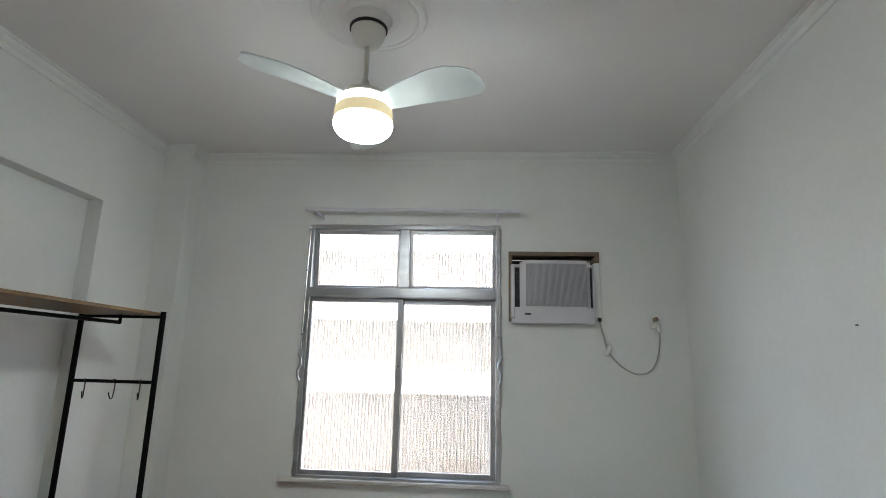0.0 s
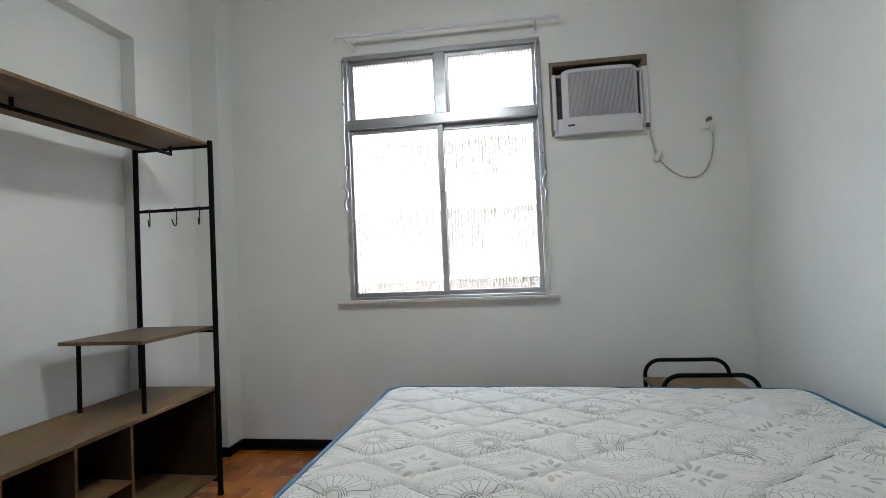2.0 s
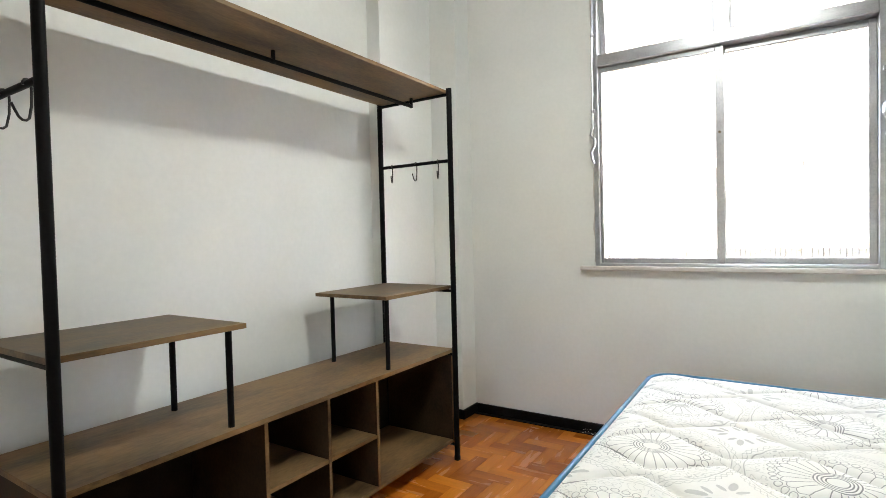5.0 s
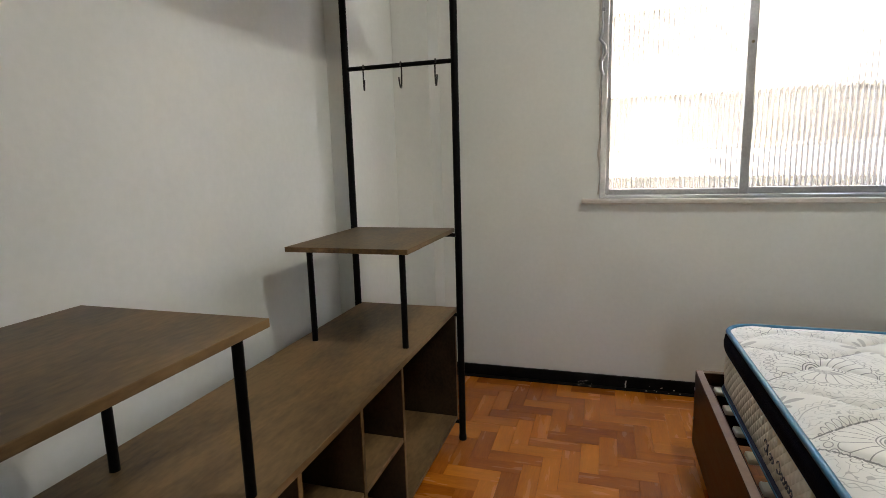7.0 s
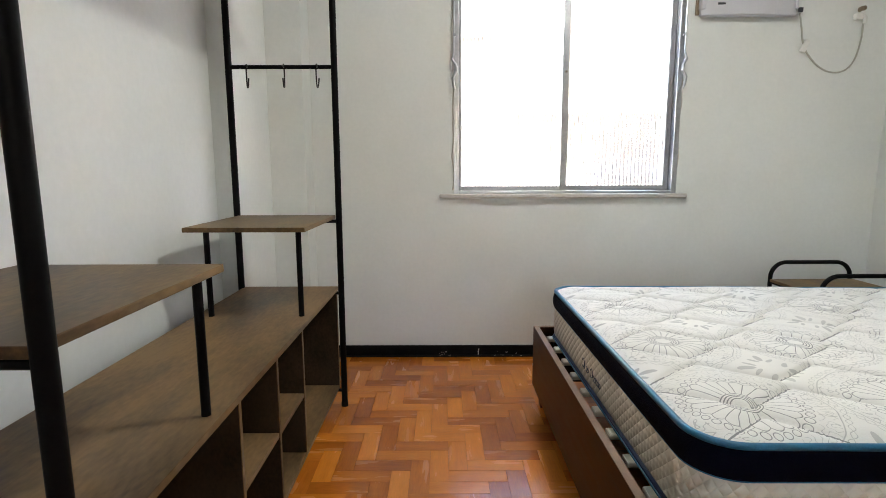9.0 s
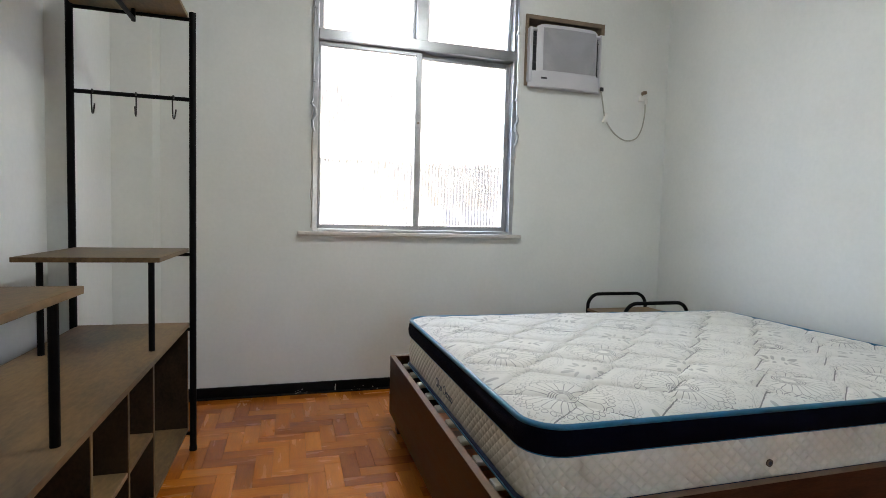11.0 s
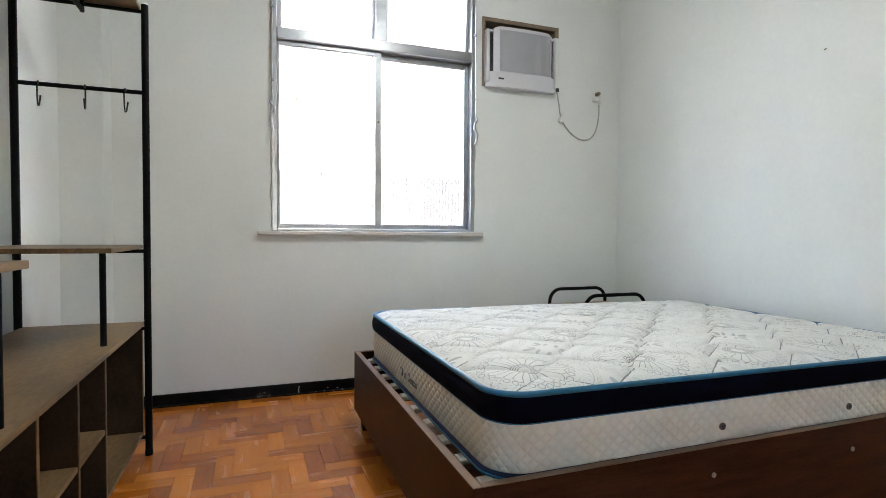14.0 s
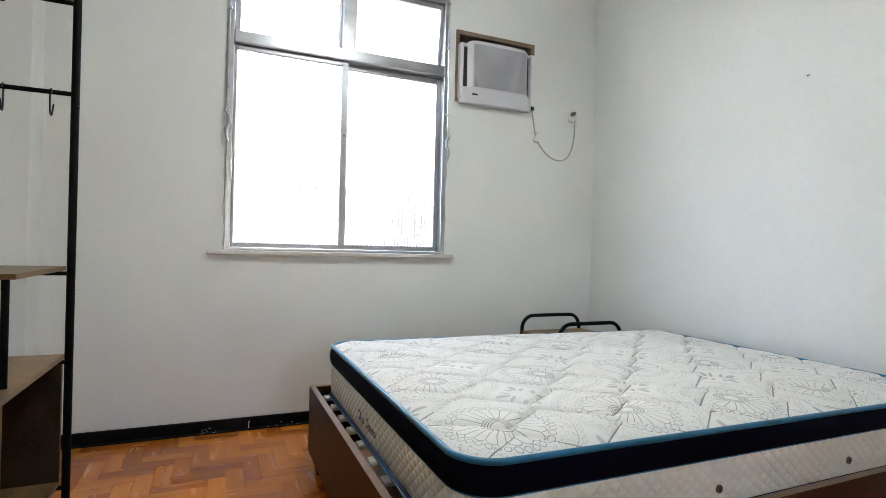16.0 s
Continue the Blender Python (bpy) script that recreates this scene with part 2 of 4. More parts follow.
def top_print(ox, oy):
    """White mattress cloth printed with grey medallions and leafy sprigs. ox, oy: a medallion in the mesh's own axes."""
    m, t, b = nodes_of("printed_mattress_cloth")
    n, l = t.nodes, t.links

    def M(op, a, c=None, d=None):
        q = n.new("ShaderNodeMath")
        q.operation = op
        for i, v in enumerate((a, c, d)):
            if v is None:
                continue
            if isinstance(v, (int, float)):
                q.inputs[i].default_value = v
            else:
                l.new(v, q.inputs[i])
        return q.outputs[0]

    co = n.new("ShaderNodeTexCoord")
    sp = n.new("ShaderNodeSeparateXYZ")
    wob = n.new("ShaderNodeTexNoise"); wob.inputs["Scale"].default_value = 9
    l.new(co.outputs["Object"], wob.inputs["Vector"])
    l.new(co.outputs["Object"], sp.inputs[0])
    shake = M("MULTIPLY", M("SUBTRACT", wob.outputs["Fac"], 0.5), 0.02)
    X, Y = M("ADD", sp.outputs["X"], shake), M("SUBTRACT", sp.outputs["Y"], shake)

    def wrap(v, o, p):
        return M("WRAP", M("SUBTRACT", v, o), p / 2, -p / 2)

    def band(v, lo, hi, soft=0.0012):
        up = n.new("ShaderNodeMapRange"); up.interpolation_type = "SMOOTHSTEP"
        up.inputs["From Min"].default_value, up.inputs["From Max"].default_value = lo - soft, lo + soft
        l.new(v, up.inputs["Value"])
        dn = n.new("ShaderNodeMapRange"); dn.interpolation_type = "SMOOTHSTEP"
        dn.inputs["From Min"].default_value, dn.inputs["From Max"].default_value = hi + soft, hi - soft
        l.new(v, dn.inputs["Value"])
        return M("MULTIPLY", up.outputs["Result"], dn.outputs["Result"])

    # medallion: rings in the eye, spokes, a scalloped edge and a chain of loops
    u, v = wrap(X, ox, MED_X), wrap(Y, oy, MED_Y)
    r = M("SQRT", M("ADD", M("MULTIPLY", u, u), M("MULTIPLY", v, v)))
    ang = M("ARCTAN2", v, u)
    rings = M("MULTIPLY", band(r, 0.020, 0.048), M("GREATER_THAN", M("SINE", M("MULTIPLY", r, 2 * math.pi / 0.0072)), 0.25))
    spoke = M("LESS_THAN", M("MULTIPLY", M("ABSOLUTE", M("SINE", M("MULTIPLY", ang, 12))), r), 0.0125)
    spokes = M("MULTIPLY", band(r, 0.048, 0.112), spoke)
    scal = M("MULTIPLY_ADD", M("ABSOLUTE", M("SINE", M("MULTIPLY", ang, 12))), 0.010, 0.110)
    edge = band(M("SUBTRACT", r, scal), -0.0011, 0.0011, 0.0007)
    bead_a = M("MULTIPLY", M("WRAP", ang, math.pi / 36, -math.pi / 36), r)
    bead_r = M("SUBTRACT", r, 0.1320)
    bead = M("SQRT", M("ADD", M("MULTIPLY", bead_a, bead_a), M("MULTIPLY", bead_r, bead_r)))
    loops = band(bead, 0.0078, 0.0096, 0.0007)
    curl = n.new("ShaderNodeTexNoise"); curl.inputs["Scale"].default_value, curl.inputs["Detail"].default_value = 64, 0
    l.new(co.outputs["Object"], curl.inputs["Vector"])
    scribble = M("MULTIPLY", M("LESS_THAN", M("ABSOLUTE", M("SUBTRACT", curl.outputs["Fac"], 0.5)), 0.024), M("GREATER_THAN", r, 0.146))
    loops = M("MAXIMUM", loops, M("MULTIPLY", scribble, M("MULTIPLY", M("LESS_THAN", r, 0.186), 0.5)))
    rim = band(r, 0.188, 0.1902)
    far1 = M("MULTIPLY_ADD", M("SINE", M("MULTIPLY", ang, 30)), 0.006, 0.202)
    far2 = M("MULTIPLY_ADD", M("SINE", M("MULTIPLY", ang, 30)), -0.006, 0.202)
    loops = M("MAXIMUM", loops, M("MULTIPLY", M("MAXIMUM", band(M("SUBTRACT", r, far1), -0.0008, 0.0008, 0.0007), band(M("SUBTRACT", r, far2), -0.0008, 0.0008, 0.0007)), 0.55))
    ink = M("MAXIMUM", M("MAXIMUM", rings, spokes), M("MAXIMUM", edge, M("MAXIMUM", loops, M("MULTIPLY", rim, 0.6))))
    # sprig of solid leaves between the medallions
    u2, v2 = wrap(X, ox + MED_X / 2, MED_X), wrap(Y, oy + MED_Y / 2, MED_Y)
    leaf, leaves = None, []
    for k in range(4):
        for out, side, lean, la, wa in ((0.068, 0.0, 0.0, 0.024, 0.0090), (0.048, 0.021, 0.75, 0.017, 0.0062), (0.048, -0.021, -0.75, 0.017, 0.0062)):
            turn = k * math.pi / 2
            leaves.append((out * math.cos(turn) - side * math.sin(turn), out * math.sin(turn) + side * math.cos(turn), turn + lean, la, wa))
    for cx, cy, ta, la, wa in leaves:
        du, dv = M("SUBTRACT", u2, cx), M("SUBTRACT", v2, cy)
        a = M("ADD", M("MULTIPLY", du, math.cos(ta)), M("MULTIPLY", dv, math.sin(ta)))
        c = M("SUBTRACT", M("MULTIPLY", dv, math.cos(ta)), M("MULTIPLY", du, math.sin(ta)))
        e = M("ADD", M("POWER", M("ABSOLUTE", M("DIVIDE", a, la)), 2), M("POWER", M("ABSOLUTE", M("DIVIDE", c, wa)), 2))
        e = M("LESS_THAN", e, 1.0)
        leaf = e if leaf is None else M("MAXIMUM", leaf, e)
    no = n.new("ShaderNodeTexNoise"); no.inputs["Scale"].default_value = 4
    l.new(co.outputs["Object"], no.inputs["Vector"])
    fade = M("MULTIPLY_ADD", no.outputs["Fac"], 0.7, 0.5)
    # stitched seams of the quilting lozenges, crease shade drawn in as dark lines
    pp = M("PINGPONG", M("SUBTRACT", sp.outputs["X"], ox + QUILT_X0 - MED_X0), QUILT_X / 2)
    tri = M("MULTIPLY_ADD", pp, 4 * QUILT_A / QUILT_X, -QUILT_A)
    qy = M("SUBTRACT", M("MULTIPLY_ADD", shake, 0.5, sp.outputs["Y"]), oy + QUILT_Y0 - MED_Y0)
    seam = M("MINIMUM", M("ABSOLUTE", M("WRAP", M("SUBTRACT", qy, tri), QUILT_Y / 2, -QUILT_Y / 2)),
             M("ABSOLUTE", M("WRAP", M("SUBTRACT", M("ADD", qy, tri), QUILT_Y / 2), QUILT_Y / 2, -QUILT_Y / 2)))
    seam = M("MULTIPLY", M("LESS_THAN", seam, 0.0024), 0.7)
    total = M("MAXIMUM", M("MULTIPLY", M("MAXIMUM", M("MULTIPLY", ink, 0.80), M("MULTIPLY", leaf, 0.42)), fade), seam)
    base = n.new("ShaderNodeValToRGB")
    base.color_ramp.elements[0].color, base.color_ramp.elements[1].color = (0.75, 0.742, 0.70, 1), (0.83, 0.822, 0.785, 1)
    l.new(no.outputs["Fac"], base.inputs["Fac"])
    mix = n.new("ShaderNodeMix"); mix.data_type = "RGBA"
    l.new(total, mix.inputs["Factor"])
    l.new(base.outputs["Color"], mix.inputs["A"])
    mix.inputs["B"].default_value = (0.055, 0.063, 0.078, 1)
    l.new(mix.outputs["Result"], b.inputs["Base Color"])
    weave = n.new("ShaderNodeTexNoise"); weave.inputs["Scale"].default_value = 260
    l.new(co.outputs["Object"], weave.inputs["Vector"])
    bp = n.new("ShaderNodeBump"); bp.inputs["Strength"].default_value = 0.25; bp.inputs["Distance"].default_value = 0.002
    l.new(weave.outputs["Fac"], bp.inputs["Height"])
    sunk = n.new("ShaderNodeBump"); sunk.inputs["Strength"].default_value = 0.6; sunk.inputs["Distance"].default_value = 0.003
    sunk.invert = True
    l.new(total, sunk.inputs["Height"])
    l.new(bp.outputs["Normal"], sunk.inputs["Normal"])
    l.new(sunk.outputs["Normal"], b.inputs["Normal"])
    b.inputs["Roughness"].default_value = 0.85
    b.inputs["Specular IOR Level"].default_value = 0.25
    return m


# The rim's weak emission stands in for lamp light spread by white plastic.
GLOW, GLOW_RIM = glowing_glass("lit_opal_glass", LAMP_POWER), glowing_glass("glowing_lamp_rim", LAMP_POWER * 0.12)
GLASS, BLADE, KNIT = clear_glass(), blade_plastic(), side_knit()


# ---- mesh helpers ----
ORIGIN = {}


def base(name, loc, label, category, group="", kind=""):
    """An Empty at the base of a thing."""
    ob = tagged(new(name), label, category, group, kind)
    ob.location = loc
    ob.empty_display_size = 0.1
    ORIGIN[ob.name] = Vector(loc)
    return ob


def mesh_of(name, bm, mats, smooth=0.0):
    me = bpy.data.meshes.new(name)
    bmesh.ops.recalc_face_normals(bm, faces=bm.faces)
    bm.to_mesh(me)
    bm.free()
    for m in (mats if isinstance(mats, (list, tuple)) else [mats]):
        me.materials.append(m)
    if smooth:
        me.polygons.foreach_set("use_smooth", [True] * len(me.polygons))
        me.set_sharp_from_angle(angle=radians(smooth))
    return me


def part(name, bm, mat, parent, label="", smooth=0.0):
    """One mesh under a thing or a part; the bmesh is in room coordinates."""
    o = ORIGIN[parent.name]
    bmesh.ops.translate(bm, vec=-o, verts=bm.verts)
    ob = new(name, mesh_of(name, bm, mat, smooth))
    ob.parent = parent
    ORIGIN[ob.name] = o
    return tagged(ob, label)


def thing(name, bm, mat, label, category, loc=(0, 0, 0), group="", kind="", smooth=0.0):
    """A thing that is one mesh, with its origin at loc."""
    bmesh.ops.translate(bm, vec=-Vector(loc), verts=bm.verts)
    ob = new(name, mesh_of(name, bm, mat, smooth))
    ob.location = loc
    ORIGIN[ob.name] = Vector(loc)
    return tagged(ob, label, category, group, kind)


def box(bm, x0, x1, y0, y1, z0, z1, bevel=0.0, mat=0, turn=None):
    c = [bm.verts.new((x, y, z)) for z in (z0, z1) for y in (y0, y1) for x in (x0, x1)]
    fs = [bm.faces.new([c[i] for i in q]) for q in ((0, 2, 3, 1), (4, 5, 7, 6), (0, 1, 5, 4), (2, 6, 7, 3), (0, 4, 6, 2), (1, 3, 7, 5))]
    for f in fs:
        f.material_index = mat
    if turn is not None:
        bmesh.ops.transform(bm, matrix=turn, verts=c)
    if bevel:
        es = list({e for f in fs for e in f.edges})
        bmesh.ops.bevel(bm, geom=es, offset=bevel, segments=2, profile=0.5, affect="EDGES", material=mat)
    return bm


def B(*a, **k):
    return box(bmesh.new(), *a, **k)


def tube(bm, pts, r, seg=12, closed=False, mat=0):
    """A round bar swept along points; r is one radius or one for each point."""
    pts = [Vector(p) for p in pts]
    n = len(pts)
    rs = r if isinstance(r, (list, tuple)) else [r] * n
    rings, prev = [], None
    for i, p in enumerate(pts):
        a = pts[(i - 1) % n] if (i or closed) else p
        c = pts[(i + 1) % n] if (i < n - 1 or closed) else p
        d = (c - a).normalized()
        side = prev if prev is not None else (Vector((0, 0, 1)) if abs(d.z) < 0.9 else Vector((1, 0, 0)))
        side = (side - d * side.dot(d)).normalized()
        prev = side
        up = d.cross(side)
        rings.append([bm.verts.new(p + (side * math.cos(2 * math.pi * k / seg) + up * math.sin(2 * math.pi * k / seg)) * rs[i]) for k in range(seg)])
    for i in range(n if closed else n - 1):
        q, w = rings[i], rings[(i + 1) % n]
        for k in range(seg):
            bm.faces.new((q[k], q[(k + 1) % seg], w[(k + 1) % seg], w[k])).material_index = mat
    if not closed:
        bm.faces.new(rings[0][::-1]).material_index = mat
        bm.faces.new(rings[-1]).material_index = mat
    return bm


def T(pts, r, seg=12, closed=False):
    return tube(bmesh.new(), pts, r, seg, closed)


def arc(c, r, a0, a1, n, u=(1, 0, 0), v=(0, 0, 1)):
    c, u, v = Vector(c), Vector(u), Vector(v)
    return [c + u * (r * math.cos(a0 + (a1 - a0) * i / n)) + v * (r * math.sin(a0 + (a1 - a0) * i / n)) for i in range(n + 1)]


def lathe(bm, cx, cy, profile, seg=32, mat=0):
    rings = [[bm.verts.new((cx + r * math.cos(2 * math.pi * k / seg), cy + r * math.sin(2 * math.pi * k / seg), z)) for k in range(seg)]
             if r > 1e-5 else [bm.verts.new((cx, cy, z))] for r, z in profile]
    for q, w in zip(rings, rings[1:]):
        for k in range(seg):
            vs = [q[k % len(q)], q[(k + 1) % seg % len(q)], w[(k + 1) % seg % len(w)], w[k % len(w)]]
            vs = list(dict.fromkeys(vs))
            if len(vs) > 2:
                bm.faces.new(vs).material_index = mat
    return bm


def slab_with_holes(bm, us, ws, holes, place, d0, d1, back=True):
    """A wall of thickness d0..d1 over a grid us x ws, open where a cell's middle lies in a hole (u0, u1, w0, w1).
    place(u, w, d) gives the corner in the room."""
    def solid(i, j):
        if not (0 <= i < len(us) - 1 and 0 <= j < len(ws) - 1):
            return False
        u, w = (us[i] + us[i + 1]) / 2, (ws[j] + ws[j + 1]) / 2
        return not any(a < u < b and c < w < d for a, b, c, d in holes)
    cache = {}

    def V(i, j, d):
        if (i, j, d) not in cache:
            cache[i, j, d] = bm.verts.new(place(us[i], ws[j], d))
        return cache[i, j, d]
    for i in range(len(us) - 1):
        for j in range(len(ws) - 1):
            if not solid(i, j):
                continue
            q = ((i, j), (i + 1, j), (i + 1, j + 1), (i, j + 1))
            bm.faces.new([V(*p, d0) for p in q])
            if back:
                bm.faces.new([V(*p, d1) for p in q])
            for (a, b), (di, dj) in zip(zip(q, q[1:] + q[:1]), ((0, -1), (1, 0), (0, 1), (-1, 0))):
                if not solid(i + di, j + dj):
                    bm.faces.new((V(*a, d0), V(*b, d0), V(*b, d1), V(*a, d1)))
    return bm


# ---- structure ----
YN, XE, XW, XREC, YS, TOP, FZ = 3.447, 1.37, -2.16, -2.252, -0.85, 3.15, -0.012
ADDED_HALL = (-1.2, 0.5, -3.05)      # sides of the opening behind; far wall of an unseen hall added for daylight
WIN = (-1.138, 0.177, 0.983, 2.628)
ACH = (0.25, 0.80, 1.990, 2.432)


def build_shell():
    b = slab_with_holes(bmesh.new(), [-2.5, WIN[0], WIN[1], ACH[0], ACH[1], 1.6], [-0.2, WIN[2], ACH[2], ACH[3], WIN[3], 3.4],
                        [WIN, ACH], lambda u, w, d: (u, d, w), YN, YN + 0.22)
    thing("wall_north", b, PAINT, "off-white painted plaster wall with a window and an air conditioner hole", "wall", kind="structure")
    b = slab_with_holes(bmesh.new(), [YS - 0.2, -0.3, 2.758, YN], [-0.2, 0.0, 2.593, 3.4], [(-0.3, 2.758, 0.0, 2.593)],
                        lambda u, w, d: (d, u, w), XW, XREC, back=False)
    box(b, XREC - 0.2, XREC, YS - 0.2, YN, -0.2, 3.4)
    thing("wall_west", b, PAINT, "off-white painted wall with a shallow recessed panel", "wall", kind="structure")
    thing("wall_pier", B(XW - 0.02, -1.965, 3.275, YN + 0.01, -0.1, 3.3, bevel=0.004), PAINT, "off-white painted corner pier", "wall", kind="structure")
    thing("wall_east", B(XE, XE + 0.2, YS - 0.2, YN + 0.2, -0.2, 3.4), PAINT, "plain off-white painted plaster wall", "wall", kind="structure")
    b = slab_with_holes(bmesh.new(), [-2.5, ADDED_HALL[0], ADDED_HALL[1], XE + 0.2], [-0.2, 0.0, 2.3, 3.4], [(ADDED_HALL[0], ADDED_HALL[1], 0.0, 2.3)], lambda u, w, d: (u, d, w), YS, YS - 0.2)
    thing("wall_south", b, PAINT, "plain off-white painted plaster wall with an opening to the added hall", "wall", kind="structure")
    # Unseen hall; its window is sized to light the room from behind.
    hx0, hx1 = ADDED_HALL[0] - 0.3, ADDED_HALL[1] + 0.3
    thing("wall_hall_west", B(hx0 - 0.1, hx0, ADDED_HALL[2] - 0.2, YS - 0.2, -0.2, 2.8), PAINT, "plain off-white painted wall of the added hall", "wall", kind="structure")
    thing("wall_hall_east", B(hx1, hx1 + 0.1, ADDED_HALL[2] - 0.2, YS - 0.2, -0.2, 2.8), PAINT, "plain off-white painted wall of the added hall", "wall", kind="structure")
    b = slab_with_holes(bmesh.new(), [hx0, -0.7, -0.05, hx1], [-0.2, 1.12, 2.06, 2.8], [(-0.7, -0.05, 1.12, 2.06)], lambda u, w, d: (u, d, w), ADDED_HALL[2], ADDED_HALL[2] - 0.2)
    thing("wall_hall_south", b, PAINT, "plain off-white painted wall of the added hall with a daylight opening", "wall", kind="structure")
    thing("ceiling_hall", B(hx0 - 0.1, hx1 + 0.1, ADDED_HALL[2] - 0.2, YS - 0.2, 2.75, 2.85), CEILING_PAINT, "white painted ceiling of the added hall", "ceiling", kind="structure")
    thing("floor_hall", B(hx0 - 0.1, hx1 + 0.1, ADDED_HALL[2] - 0.2, YS - 0.3, -0.2, -0.012), PARQUET_FAR, "brown wooden floor of the added hall", "floor", kind="structure")
    thing("ceiling", B(-2.6, 1.7, YS - 0.3, YN + 0.3, TOP, TOP + 0.2), CEILING_PAINT, "white painted plaster ceiling", "ceiling", kind="structure")


def cornice():
    """A stepped plaster moulding run round the top of the walls."""
    prof = [(0.0, -0.074), (0.004, -0.074), (0.006, -0.068), (0.007, -0.042), (0.012, -0.038), (0.020, -0.032), (0.026, -0.022), (0.029, -0.012),
            (0.036, -0.010), (0.040, -0.005), (0.040, 0.0)]
    loop = [(XW, YS), (XE, YS), (XE, YN), (-1.965, YN), (-1.965, 3.275), (XW, 3.275)]
    ins = [(1, 1), (-1, 1), (-1, -1), (1, -1), (1, -1), (1, -1)]
    bm = bmesh.new()
    rings = [[bm.verts.new((x + sx * o, y + sy * o, TOP + z)) for o, z in prof] for (x, y), (sx, sy) in zip(loop, ins)]
    for i in range(len(loop)):
        a, c = rings[i], rings[(i + 1) % len(loop)]
        for k in range(len(prof) - 1):
            bm.faces.new((a[k], a[k + 1], c[k + 1], c[k]))
    thing("cornice", bm, PAINT, "white plaster cornice moulding", "trim", kind="structure", smooth=35)


def baseboards():
    bm = bmesh.new()
    h = 0.049
    box(bm, -1.949, XE - 0.016, YN - 0.016, YN + 0.002, FZ, h, 0.004)
    box(bm, -1.967, -1.950, 3.261, YN + 0.002, FZ, h, 0.004)
    box(bm, XW + 0.016, -1.968, 3.261, 3.277, FZ, h, 0.004)
    box(bm, XW - 0.002, XW + 0.015, 2.77, 3.277, FZ, h, 0.004)
    box(bm, XE - 0.015, XE + 0.002, YS, YN + 0.002, FZ, h, 0.004)
    box(bm, XW - 0.002, ADDED_HALL[0], YS - 0.002, YS + 0.015, FZ, h, 0.004)
    box(bm, ADDED_HALL[1], XE - 0.016, YS - 0.002, YS + 0.015, FZ, h, 0.004)
    # low black strip on the floor along the foot of the board
    box(bm, -1.949, XE - 0.016, YN - 0.050, YN - 0.0165, FZ, FZ + 0.005, 0.002)
    thing("baseboard", bm, BLACK_BASE, "glossy black painted skirting board, chipped along the foot", "trim", kind="structure")
    rnd = random.Random(4)
    bm = bmesh.new()
    for _ in range(20):
        x = rnd.choice((-1.22, -1.18, -0.86, -0.80, -0.78)) + rnd.gauss(0, 0.035)
        s = rnd.uniform(0.0015, 0.0045)
        y, z = (YN - 0.0175, FZ + rnd.uniform(0.006, 0.022)) if rnd.random() < 0.5 else (YN - 0.02 - rnd.random() * 0.03, FZ + 0.005)
        box(bm, x, x + s * 1.8, y - s * 0.3, y, z, z + s, turn=None)
    thing("paint_flakes", bm, CHIP, "white paint flakes along the skirting board", "debris", kind="stuff")
    thing("cable_stub", T([(-0.985, YN - 0.020, FZ + 0.005), (-0.986, YN - 0.022, 0.015), (-0.982, YN - 0.018, 0.03)], 0.0028, 6), CAP_WHITE,
          "short white cable end on the skirting board", "cable", loc=(-0.985, YN - 0.018, 0.01))


build_shell()
cornice()
baseboards()


# ---- window ----
def ribbed_pane(x0, x1, z0, z1, y, tilt=None):
    """A pane with vertical flutes on its outer side."""
    pitch, sub = 0.0215, 14
    n = round((x1 - x0) / pitch) * sub
    bm = bmesh.new()
    rows = []
    for z in (z0, z1):
        f = [bm.verts.new((x0 + (x1 - x0) * i / n, y, z)) for i in range(n + 1)]
        g = [bm.verts.new((x0 + (x1 - x0) * i / n, y + 0.0045 + 0.005 * math.sqrt(1 - 0.97 * (2 * (i % sub) / sub - 1) ** 2), z)) for i in range(n + 1)]
        rows.append((f, g))
    (f0, g0), (f1, g1) = rows
    for i in range(n):
        bm.faces.new((f0[i], f0[i + 1], f1[i + 1], f1[i]))
        bm.faces.new((g0[i], g1[i], g1[i + 1], g0[i + 1]))
        bm.faces.new((f0[i], g0[i], g0[i + 1], f0[i + 1]))
        bm.faces.new((f1[i], f1[i + 1], g1[i + 1], g1[i]))
    bm.faces.new((f0[0], f1[0], g1[0], g0[0]))
    bm.faces.new((f0[n], g0[n], g1[n], f1[n]))
    if tilt is not None:
        bmesh.ops.transform(bm, matrix=tilt, verts=bm.verts)
    return bm


def sash(win, x0, x1, z0, z1, y, wl, wr, wb, wt, name, tilt=None, depth=0.028):
    """A sash frame with its ribbed pane."""
    bm = bmesh.new()
    for a in ((x0, x0 + wl, z0, z1), (x1 - wr, x1, z0, z1), (x0 + wl, x1 - wr, z0, z0 + wb), (x0 + wl, x1 - wr, z1 - wt, z1)):
        box(bm, a[0], a[1], y, y + depth, a[2], a[3], 0.0025, turn=tilt)
    s = part(name, bm, ALU_DARK, win, "grey aluminium sash")
    pane = part("pane", ribbed_pane(x0 + wl - 0.004, x1 - wr + 0.004, z0 + wb - 0.004, z1 - wt + 0.004, y + depth * 0.55, tilt), GLASS, s,
                "ribbed translucent glass", smooth=30)
    pane.visible_shadow = False
    return s


